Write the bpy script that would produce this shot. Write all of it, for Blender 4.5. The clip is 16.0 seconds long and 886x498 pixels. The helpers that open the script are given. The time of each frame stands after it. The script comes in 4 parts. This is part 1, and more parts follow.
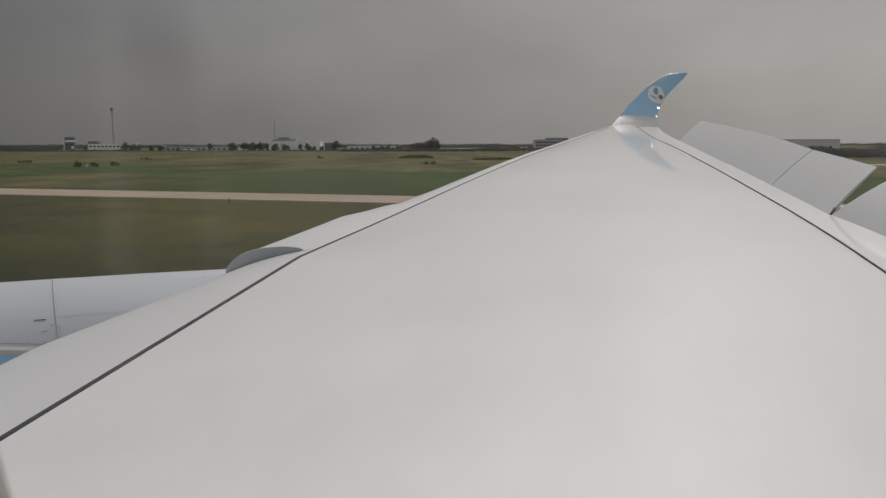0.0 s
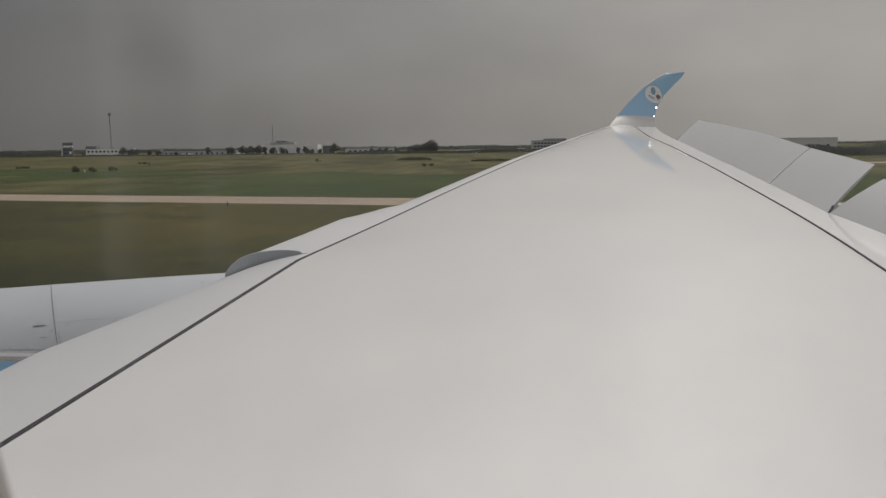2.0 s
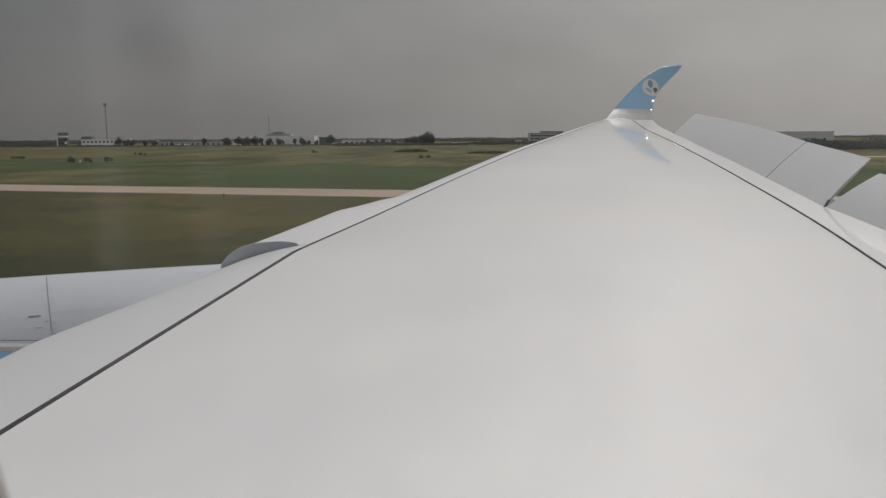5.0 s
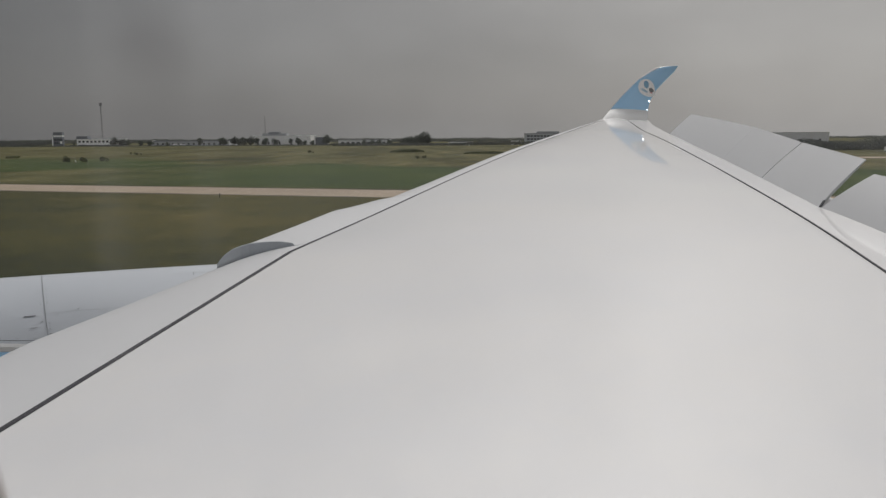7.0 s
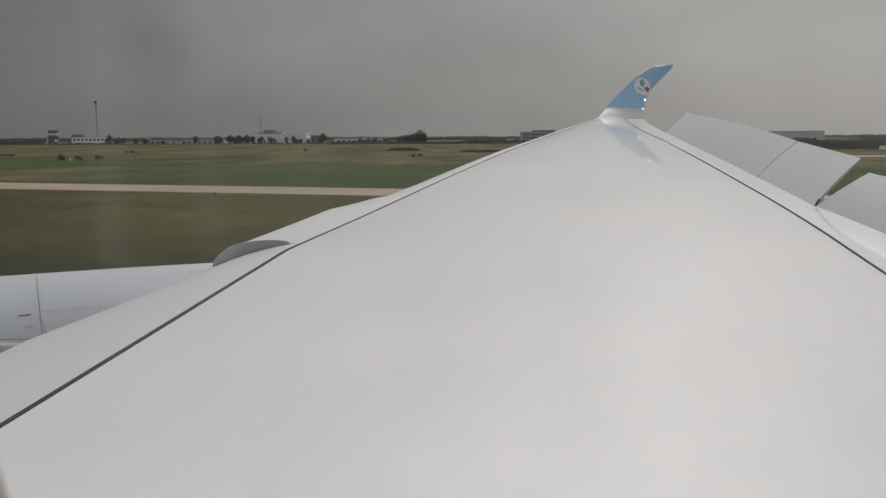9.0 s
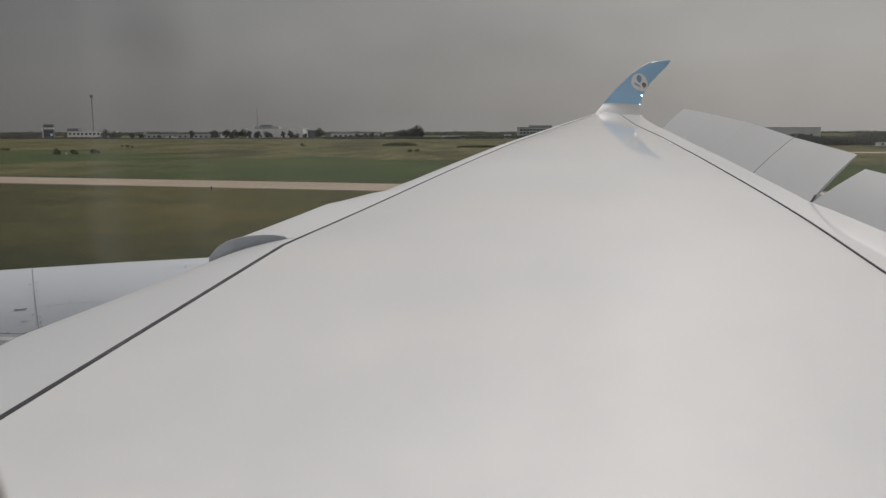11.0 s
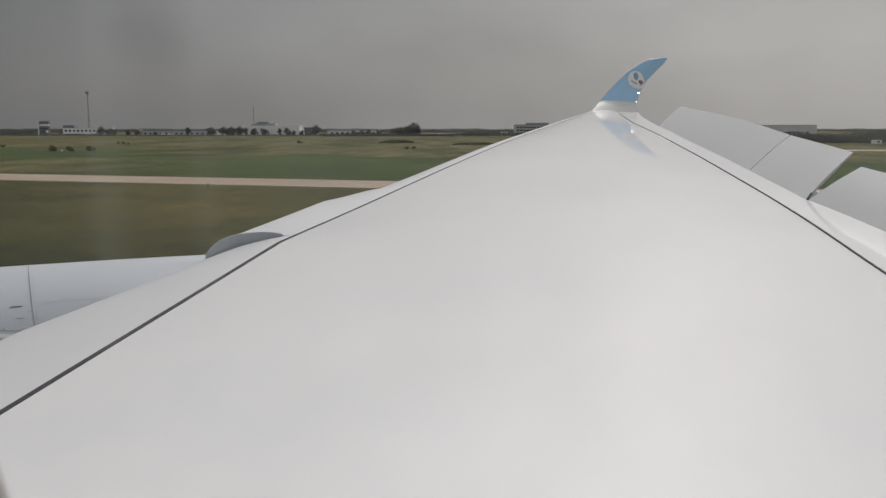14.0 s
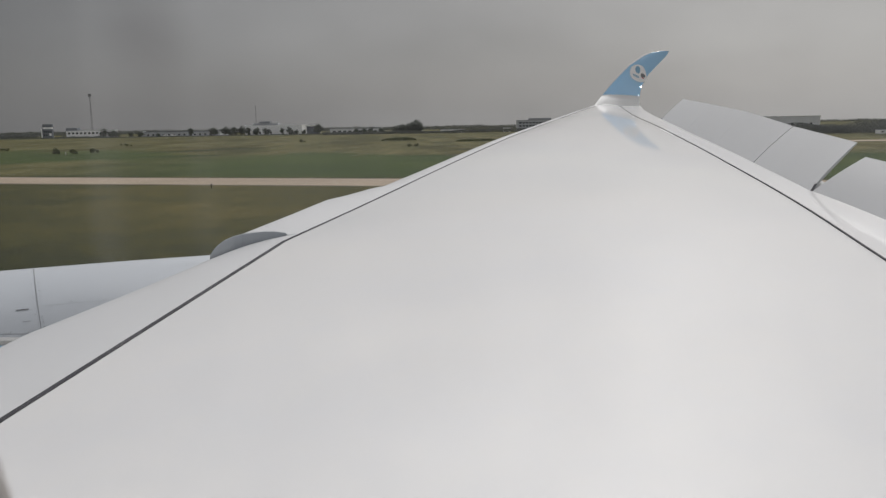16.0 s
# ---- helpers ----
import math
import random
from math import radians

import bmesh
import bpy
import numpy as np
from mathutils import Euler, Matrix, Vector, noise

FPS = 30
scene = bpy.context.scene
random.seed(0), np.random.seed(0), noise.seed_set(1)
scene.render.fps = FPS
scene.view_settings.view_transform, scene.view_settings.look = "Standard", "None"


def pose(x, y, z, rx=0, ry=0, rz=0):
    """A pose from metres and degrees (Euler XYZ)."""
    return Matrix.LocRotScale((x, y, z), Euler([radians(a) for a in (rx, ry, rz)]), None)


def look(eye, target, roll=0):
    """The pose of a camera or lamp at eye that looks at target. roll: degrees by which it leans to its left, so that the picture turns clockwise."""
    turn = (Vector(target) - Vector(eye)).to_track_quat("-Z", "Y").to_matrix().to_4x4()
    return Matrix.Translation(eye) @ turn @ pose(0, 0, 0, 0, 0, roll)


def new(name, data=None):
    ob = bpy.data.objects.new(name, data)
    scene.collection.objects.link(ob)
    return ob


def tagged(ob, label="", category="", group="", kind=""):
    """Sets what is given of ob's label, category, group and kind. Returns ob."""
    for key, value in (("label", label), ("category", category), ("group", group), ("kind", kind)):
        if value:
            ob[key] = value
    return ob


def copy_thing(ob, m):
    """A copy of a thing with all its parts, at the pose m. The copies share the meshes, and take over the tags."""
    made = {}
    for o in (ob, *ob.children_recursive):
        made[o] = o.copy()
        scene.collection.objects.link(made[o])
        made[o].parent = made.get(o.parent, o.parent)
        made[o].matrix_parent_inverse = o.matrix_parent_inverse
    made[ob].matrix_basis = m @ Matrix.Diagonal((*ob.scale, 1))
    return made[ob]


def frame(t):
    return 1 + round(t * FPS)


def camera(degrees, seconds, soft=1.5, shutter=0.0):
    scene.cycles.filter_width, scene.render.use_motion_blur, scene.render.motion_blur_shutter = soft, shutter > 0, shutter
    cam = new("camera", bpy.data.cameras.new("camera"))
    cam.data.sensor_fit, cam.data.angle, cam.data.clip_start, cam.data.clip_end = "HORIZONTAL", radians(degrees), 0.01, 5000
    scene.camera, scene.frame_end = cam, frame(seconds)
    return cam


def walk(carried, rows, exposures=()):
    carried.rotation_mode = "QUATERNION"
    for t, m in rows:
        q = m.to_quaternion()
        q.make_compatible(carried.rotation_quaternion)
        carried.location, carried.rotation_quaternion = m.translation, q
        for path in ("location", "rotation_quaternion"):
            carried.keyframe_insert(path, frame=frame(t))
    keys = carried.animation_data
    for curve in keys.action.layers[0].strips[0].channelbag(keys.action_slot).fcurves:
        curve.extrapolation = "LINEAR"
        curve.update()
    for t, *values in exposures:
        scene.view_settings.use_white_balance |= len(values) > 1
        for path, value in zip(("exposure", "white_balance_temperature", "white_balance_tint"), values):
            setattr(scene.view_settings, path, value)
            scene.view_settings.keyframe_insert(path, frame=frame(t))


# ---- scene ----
ROWS = (                       # seconds, tilt, lean and turn in degrees, drift along the cabin in millimetres
    (0, -7.800, 0.125, 1.443, 3.3), (0.5, -7.707, 0.168, 1.470, 5.1), (1, -7.795, 0.388, 1.360, 5.7),
    (1.5, -7.655, 0.673, 1.222, 5.5), (2, -7.667, 0.669, 1.292, 2.8), (2.5, -7.560, 0.595, 1.359, 4.7),
    (3, -7.810, 0.438, 1.533, 3.3), (3.5, -8.024, 0.518, 1.455, 3.5), (6, -8.312, 0.236, 0.909, 2.7),
    (6.5, -8.341, 0.350, 0.955, 1.3), (7, -8.241, 0.304, 0.777, 2.5), (7.5, -8.254, 0.286, 0.747, 1.1),
    (8, -8.356, 0.268, 0.776, 1.8), (8.5, -8.334, 0.304, 0.605, 1.2), (11, -8.709, 0.088, 0.248, 1.0),
    (11.5, -8.816, 0.080, 0.321, 0.0), (12, -8.871, 0.137, 0.283, 0.7), (12.5, -8.821, 0.128, 0.098, 0.2),
    (13, -8.862, 0.045, 0.037, 0.6), (13.5, -8.902, 0.063, 0.038, 0.0), (14, -8.909, 0.012, 0.006, -0.1),
    (14.5, -8.906, -0.044, -0.066, -0.4), (15, -8.916, 0.112, 0.020, 0.1), (15.5, -8.946, 0.702, 0.083, -0.2),
    (16, -9.143, 0.920, 0.177, 1.2),
)
EYE = 6.2                      # seated eye height over the ground
cam = camera(60.0, 16.0, soft=1.3)
cam.data.dof.use_dof, cam.data.dof.focus_distance, cam.data.dof.aperture_fstop = True, 16.0, 14.0
walk(cam, [(t, pose(mm / 1000, 0, EYE, 90 + p, r, y)) for t, p, r, y, mm in ROWS],
     exposures=[(0.0, -0.08, 6560, 10), (0.5, 0.02, 6580, 10), (1.0, -0.08, 6660, 10), (2.5, -0.12, 6660, 10), (3.5, -0.11, 6650, 10), (6.0, -0.01, 6440, 10),
                (7.5, 0.0, 6470, 10), (8.5, -0.02, 6480, 10), (11.0, -0.07, 6540, 10), (11.5, -0.07, 6470, 10), (12.5, 0.04, 6470, 10), (13.0, 0.1, 6460, 10),
                (14.0, 0.12, 6450, 10), (15.0, 0.11, 6400, 10), (15.5, 0.11, 6390, 10), (16.0, 0.16, 6390, 10)])

# ---- world and sun ----
SUN_EL, SUN_AZ = radians(49), radians(20)      # azimuth from +Y towards +X
world = bpy.data.worlds.new("overcast")
scene.world = world
world.use_nodes = True
wn, wl = world.node_tree.nodes, world.node_tree.links
wn.clear()
w_out = wn.new("ShaderNodeOutputWorld")
w_bg = wn.new("ShaderNodeBackground")
w_sky = wn.new("ShaderNodeTexSky")
w_sky.sky_type, w_sky.sun_disc = "NISHITA", False
w_sky.sun_elevation, w_sky.sun_rotation = SUN_EL, SUN_AZ
w_sky.dust_density = 4.0
w_co = wn.new("ShaderNodeTexCoord")
w_map = wn.new("ShaderNodeMapping")
w_map.inputs["Scale"].default_value = (1.0, 1.0, 2.6)
w_noise = wn.new("ShaderNodeTexNoise")
w_noise.inputs["Scale"].default_value, w_noise.inputs["Detail"].default_value = 2.3, 5.0
w_noise.inputs["Roughness"].default_value = 0.5
w_dot = wn.new("ShaderNodeVectorMath")
w_dot.operation = "DOT_PRODUCT"
w_dot.inputs[1].default_value = (0.8, 0.5, 0.3)
w_ramp = wn.new("ShaderNodeValToRGB")
cr = w_ramp.color_ramp
cr.elements[0].position, cr.elements[0].color = 0.0, (0.62, 0.62, 0.63, 1)
cr.elements[1].position, cr.elements[1].color = 1.0, (0.46, 0.45, 0.435, 1)
for at_, c in ((0.25, (0.46, 0.46, 0.467, 1)), (0.5, (0.14, 0.14, 0.14, 1)), (0.6, (0.178, 0.177, 0.176, 1)), (0.675, (0.232, 0.230, 0.227, 1)), (0.75, (0.272, 0.268, 0.263, 1)),
               (0.85, (0.335, 0.328, 0.319, 1)), (0.935, (0.395, 0.385, 0.373, 1))):
    el = cr.elements.new(at_)
    el.color = c
w_half = wn.new("ShaderNodeMath")
w_half.operation, w_half.inputs[1].default_value, w_half.inputs[2].default_value = "MULTIPLY_ADD", 0.5, 0.5
w_mod = wn.new("ShaderNodeMapRange")
w_mod.inputs["From Min"].default_value, w_mod.inputs["From Max"].default_value = 0.3, 0.7
w_mod.inputs["To Min"].default_value, w_mod.inputs["To Max"].default_value = 0.82, 1.16
w_high = wn.new("ShaderNodeTexNoise")         # broken brighter gaps in the cloud, overhead
w_high.inputs["Scale"].default_value, w_high.inputs["Detail"].default_value, w_high.inputs["Roughness"].default_value = 2.7, 4.0, 0.5
w_gap = wn.new("ShaderNodeMapRange")
w_gap.interpolation_type = "SMOOTHSTEP"
w_gap.inputs["From Min"].default_value, w_gap.inputs["From Max"].default_value = 0.36, 0.66
w_gap.inputs["To Min"].default_value, w_gap.inputs["To Max"].default_value = 0.45, 1.95
w_up = wn.new("ShaderNodeSeparateXYZ")
w_lift = wn.new("ShaderNodeMapRange")
w_lift.interpolation_type = "SMOOTHSTEP"
w_lift.inputs["From Min"].default_value, w_lift.inputs["From Max"].default_value = 0.26, 0.5
w_gate = wn.new("ShaderNodeMix")
w_gate.data_type = "FLOAT"
w_gate.inputs["A"].default_value = 1.0
w_both = wn.new("ShaderNodeMath")
w_both.operation = "MULTIPLY"
w_mul = wn.new("ShaderNodeVectorMath")
w_mul.operation = "MULTIPLY"
w_sun = wn.new("ShaderNodeVectorMath")         # the veiled sun brightens the cloud round it
w_sun.operation = "DOT_PRODUCT"
w_sun.inputs[1].default_value = (math.sin(SUN_AZ) * math.cos(SUN_EL), math.cos(SUN_AZ) * math.cos(SUN_EL), math.sin(SUN_EL))
w_pos = wn.new("ShaderNodeMath")
w_pos.operation, w_pos.inputs[1].default_value = "MAXIMUM", 0.0
w_pow = wn.new("ShaderNodeMath")
w_pow.operation, w_pow.inputs[1].default_value = "POWER", 10.0
w_glow = wn.new("ShaderNodeMath")
w_glow.operation, w_glow.inputs[1].default_value, w_glow.inputs[2].default_value = "MULTIPLY_ADD", 0.9, 1.0
w_veil = wn.new("ShaderNodeMath")
w_veil.operation = "MULTIPLY"
w_scl = wn.new("ShaderNodeVectorMath")
w_scl.operation, w_scl.inputs["Scale"].default_value = "SCALE", 10.0
w_mix = wn.new("ShaderNodeMix")
w_mix.data_type = "RGBA"
w_mix.inputs["Factor"].default_value = 0.94
wl.new(w_co.outputs["Generated"], w_map.inputs["Vector"])
wl.new(w_map.outputs["Vector"], w_noise.inputs["Vector"])
wl.new(w_co.outputs["Generated"], w_dot.inputs[0])
wl.new(w_dot.outputs["Value"], w_half.inputs[0])
wl.new(w_half.outputs["Value"], w_ramp.inputs["Fac"])
wl.new(w_noise.outputs["Fac"], w_mod.inputs["Value"])
wl.new(w_ramp.outputs["Color"], w_mul.inputs[0])
wl.new(w_co.outputs["Generated"], w_high.inputs["Vector"])
wl.new(w_co.outputs["Generated"], w_up.inputs["Vector"])
wl.new(w_high.outputs["Fac"], w_gap.inputs["Value"])
wl.new(w_up.outputs["Z"], w_lift.inputs["Value"])
wl.new(w_lift.outputs["Result"], w_gate.inputs["Factor"])
wl.new(w_gap.outputs["Result"], w_gate.inputs["B"])
wl.new(w_gate.outputs["Result"], w_both.inputs[0])
wl.new(w_mod.outputs["Result"], w_both.inputs[1])
wl.new(w_co.outputs["Generated"], w_sun.inputs[0])
wl.new(w_sun.outputs["Value"], w_pos.inputs[0])
wl.new(w_pos.outputs["Value"], w_pow.inputs[0])
wl.new(w_pow.outputs["Value"], w_glow.inputs[0])
wl.new(w_glow.outputs["Value"], w_veil.inputs[0])
wl.new(w_both.outputs["Value"], w_veil.inputs[1])
wl.new(w_veil.outputs["Value"], w_mul.inputs[1])
wl.new(w_mul.outputs["Vector"], w_scl.inputs[0])
wl.new(w_sky.outputs["Color"], w_mix.inputs["A"])
wl.new(w_scl.outputs["Vector"], w_mix.inputs["B"])
wl.new(w_mix.outputs["Result"], w_bg.inputs["Color"])
w_bg.inputs["Strength"].default_value = 0.091
wl.new(w_bg.outputs["Background"], w_out.inputs["Surface"])

sun = new("sun", bpy.data.lights.new("sun", "SUN"))
sun.data.energy, sun.data.angle, sun.data.color = 2.25, radians(10), (1.0, 0.97, 0.94)
sun.matrix_world = look((0, 0, 0), (-math.sin(SUN_AZ) * math.cos(SUN_EL), -math.cos(SUN_AZ) * math.cos(SUN_EL), -math.sin(SUN_EL)))


# ---- the aircraft's own axes: s outwards from the eye, x aft, z from eye level ----
PHI = radians(17)


def ac(s, x, z):
    return Vector((x * math.cos(PHI) - s * math.sin(PHI), x * math.sin(PHI) + s * math.cos(PHI), z + EYE))


REFLECTION_SPOT = (-0.012, 0.0245)     # dark reflection painted into the window pane's tint


# ---- materials ----
def material(name, color, rough=0.5, metal=0.0, spread=0.12, scale=3.0, fine=40.0, bump=0.0, coat=0.0, warm=None, rough_spread=0.06, stretch=(1, 1, 1)):
    """A painted or natural surface: two scales of colour variation, uneven gloss, fine relief."""
    m = bpy.data.materials.new(name)
    m.use_nodes = True
    n, l = m.node_tree.nodes, m.node_tree.links
    b = n["Principled BSDF"]
    b.inputs["Metallic"].default_value = metal
    b.inputs["Coat Weight"].default_value = coat
    b.inputs["Coat Roughness"].default_value = 0.05
    co = n.new("ShaderNodeTexCoord")
    mp = n.new("ShaderNodeMapping")
    mp.inputs["Scale"].default_value = stretch
    l.new(co.outputs["Object"], mp.inputs["Vector"])
    big, small = n.new("ShaderNodeTexNoise"), n.new("ShaderNodeTexNoise")
    big.inputs["Scale"].default_value, big.inputs["Detail"].default_value = scale, 4
    small.inputs["Scale"].default_value, small.inputs["Detail"].default_value = fine, 6
    for t in (big, small):
        l.new(mp.outputs["Vector"], t.inputs["Vector"])
    add = n.new("ShaderNodeMath")
    add.operation = "MULTIPLY_ADD"
    add.inputs[1].default_value = 0.45
    l.new(small.outputs["Fac"], add.inputs[0])
    l.new(big.outputs["Fac"], add.inputs[2])
    ramp = n.new("ShaderNodeValToRGB")
    other = warm or color
    ramp.color_ramp.elements[0].position, ramp.color_ramp.elements[1].position = 0.5, 0.95
    ramp.color_ramp.elements[0].color = (*[c * (1 - spread) for c in color], 1)
    ramp.color_ramp.elements[1].color = (*[min(1, c * (1 + spread)) for c in other], 1)
    l.new(add.outputs[0], ramp.inputs["Fac"])
    l.new(ramp.outputs["Color"], b.inputs["Base Color"])
    mr = n.new("ShaderNodeMapRange")
    mr.inputs["To Min"].default_value, mr.inputs["To Max"].default_value = max(0.02, rough - rough_spread), min(1, rough + rough_spread)
    l.new(big.outputs["Fac"], mr.inputs["Value"])
    l.new(mr.outputs["Result"], b.inputs["Roughness"])
    if bump:
        bp = n.new("ShaderNodeBump")
        bp.inputs["Strength"].default_value, bp.inputs["Distance"].default_value = bump, 0.02
        l.new(small.outputs["Fac"], bp.inputs["Height"])
        l.new(bp.outputs["Normal"], b.inputs["Normal"])
    return m


M_WING = material("wing_paint", (0.726, 0.726, 0.738), 0.5, spread=0.035, scale=0.45, fine=5, coat=0.9, warm=(0.745, 0.733, 0.722))
M_WING.node_tree.nodes["Principled BSDF"].inputs["Specular IOR Level"].default_value = 0.12
# darker than the wing: shade on the leading edge put into the colour
M_SLAT_SHADED = material("shaded_slat_paint", (0.59, 0.594, 0.605), 0.5, spread=0.03, scale=0.6, fine=8, coat=0.3)
M_ROOT = material("winglet_root_paint", (0.8, 0.8, 0.79), 0.6, spread=0.03, scale=1, fine=14, coat=0.0)
M_SPOILER = material("spoiler_paint", (0.525, 0.53, 0.538), 0.45, spread=0.03, scale=0.8, fine=12, coat=0.05)
M_WHITE = material("white_gloss", (0.8, 0.8, 0.79), 0.2, spread=0.02, scale=1, fine=14, coat=0.6)
M_NACELLE = material("nacelle_paint", (0.51, 0.54, 0.58), 0.5, spread=0.04, scale=0.8, fine=20, coat=0.3)
for name_, value_ in (("Coat IOR", 1.8), ("Coat Roughness", 0.2)):
    M_NACELLE.node_tree.nodes["Principled BSDF"].inputs[name_].default_value = value_
M_BLUE = material("blue_livery", (0.34, 0.64, 0.94), 0.22, spread=0.05, scale=1, fine=18, coat=0.6)
M_PALEBLUE = material("pale_blue", (0.45, 0.62, 0.75), 0.25, spread=0.04, coat=0.5)
M_EMBLEM = material("emblem_white", (0.94, 0.94, 0.94), 0.3, spread=0.02, coat=0.4)
M_SOFTBLUE = material("emblem_blue", (0.2, 0.42, 0.62), 0.3, spread=0.04, coat=0.4)
M_EMBLEMGREY = material("emblem_grey", (0.17, 0.17, 0.18), 0.4, spread=0.05)
M_GLOW_SPOT = material("glow_spot", (0.9, 0.9, 0.9), 0.2, spread=0.02)
M_GLOW_SPOT.node_tree.nodes["Principled BSDF"].inputs["Emission Color"].default_value = (1.0, 0.97, 0.92, 1.0)
M_GLOW_SPOT.node_tree.nodes["Principled BSDF"].inputs["Emission Strength"].default_value = 6.0
# unseen skin, dulled from white so less light bounces onto the nacelle
M_FUSELAGE = material("fuselage_paint", (0.34, 0.4, 0.46), 0.3, spread=0.03, coat=0.4)
M_GREY = material("pylon_grey", (0.36, 0.385, 0.41), 0.38, spread=0.04, scale=2, fine=20, coat=0.2)
M_SEAL = material("rubber_seal", (0.022, 0.021, 0.028), 0.85, spread=0.2, scale=4, fine=40)
M_SEAM = material("seam_dark", (0.1, 0.1, 0.11), 0.6, spread=0.2)
M_JOINT = material("joint_grey", (0.25, 0.26, 0.275), 0.6, spread=0.15)
M_STEEL = material("steel", (0.5, 0.5, 0.5), 0.55, metal=0.9, spread=0.1)
M_LINER = material("cabin_liner", (0.42, 0.40, 0.385), 0.7, spread=0.06, scale=5, fine=80, bump=0.1)
M_CONCRETE = material("taxiway_concrete", (0.27, 0.205, 0.14), 0.85, spread=0.16, scale=0.05, fine=1.4, bump=0.2, warm=(0.31, 0.25, 0.185))
M_SLAB = material("runway_concrete", (0.34, 0.285, 0.225), 0.85, spread=0.16, scale=0.08, fine=1.2, bump=0.2)
M_PAINT_YEL = material("line_yellow", (0.55, 0.42, 0.12), 0.7, spread=0.15)
M_WALLWHITE = material("white_cladding", (0.9, 0.9, 0.89), 0.6, spread=0.04, scale=0.2, fine=2)
M_WALLGREY = material("grey_cladding", (0.42, 0.44, 0.46), 0.6, spread=0.06, scale=0.1, fine=2)
# dark walls lightened towards blue, with the haze of distance in the colour
M_WALLDARK_HAZED = material("hazed_dark_cladding", (0.14, 0.155, 0.18), 0.55, spread=0.1, scale=0.1, fine=2)
M_WALLPALE = material("pale_cladding", (0.66, 0.67, 0.68), 0.6, spread=0.05, scale=0.1, fine=2)
M_MAST = material("mast_steel", (0.07, 0.07, 0.075), 0.6, spread=0.1)
M_ROOF = material("roof_sheet", (0.28, 0.29, 0.3), 0.5, spread=0.08, scale=0.1, fine=2)
M_WINDOW = material("window_glass", (0.03, 0.035, 0.04), 0.1, spread=0.1)
M_BARK = material("bark", (0.12, 0.09, 0.065), 0.9, spread=0.25, scale=3, fine=30, bump=0.4)
# leaf, hedge and foliage colours are paled: distance haze put into them
M_LEAF_HAZED = material("leaves", (0.075, 0.092, 0.08), 0.85, spread=0.25, scale=0.4, fine=3, warm=(0.09, 0.104, 0.08))
M_HEDGE_HAZED = material("far_woods", (0.1, 0.112, 0.104), 0.9, spread=0.12, scale=0.05, fine=0.6, warm=(0.11, 0.118, 0.1))
M_HAZE = material("hazed_foliage", (0.115, 0.128, 0.125), 0.95, spread=0.1, scale=0.05, fine=0.6, warm=(0.12, 0.13, 0.118))
M_RED = material("red_paint", (0.5, 0.06, 0.04), 0.6, spread=0.1)
M_YELLOW = material("sign_yellow", (0.75, 0.6, 0.05), 0.5, spread=0.05)
M_BLACK = material("sign_black", (0.02, 0.02, 0.02), 0.5, spread=0.1)
M_WEED = material("weeds", (0.048, 0.07, 0.028), 0.85, spread=0.4, scale=0.3, fine=4, warm=(0.10, 0.108, 0.046))

M_VERGE = material("verge_turf", (0.045, 0.038, 0.016), 0.95, spread=0.35, scale=0.3, fine=3, bump=0.3, warm=(0.07, 0.055, 0.025))


def let_light_through(m, share):
    """Leaves: part of the light goes through them."""
    n, l = m.node_tree.nodes, m.node_tree.links
    b, out = n["Principled BSDF"], n["Material Output"]
    thin, mix = n.new("ShaderNodeBsdfTranslucent"), n.new("ShaderNodeMixShader")
    mix.inputs["Fac"].default_value = share
    l.new(b.inputs["Base Color"].links[0].from_socket, thin.inputs["Color"])
    l.new(b.outputs[0], mix.inputs[1])
    l.new(thin.outputs[0], mix.inputs[2])
    l.new(mix.outputs[0], out.inputs["Surface"])


for m_ in (M_LEAF_HAZED, M_HEDGE_HAZED, M_HAZE, M_WEED):
    let_light_through(m_, 0.5)


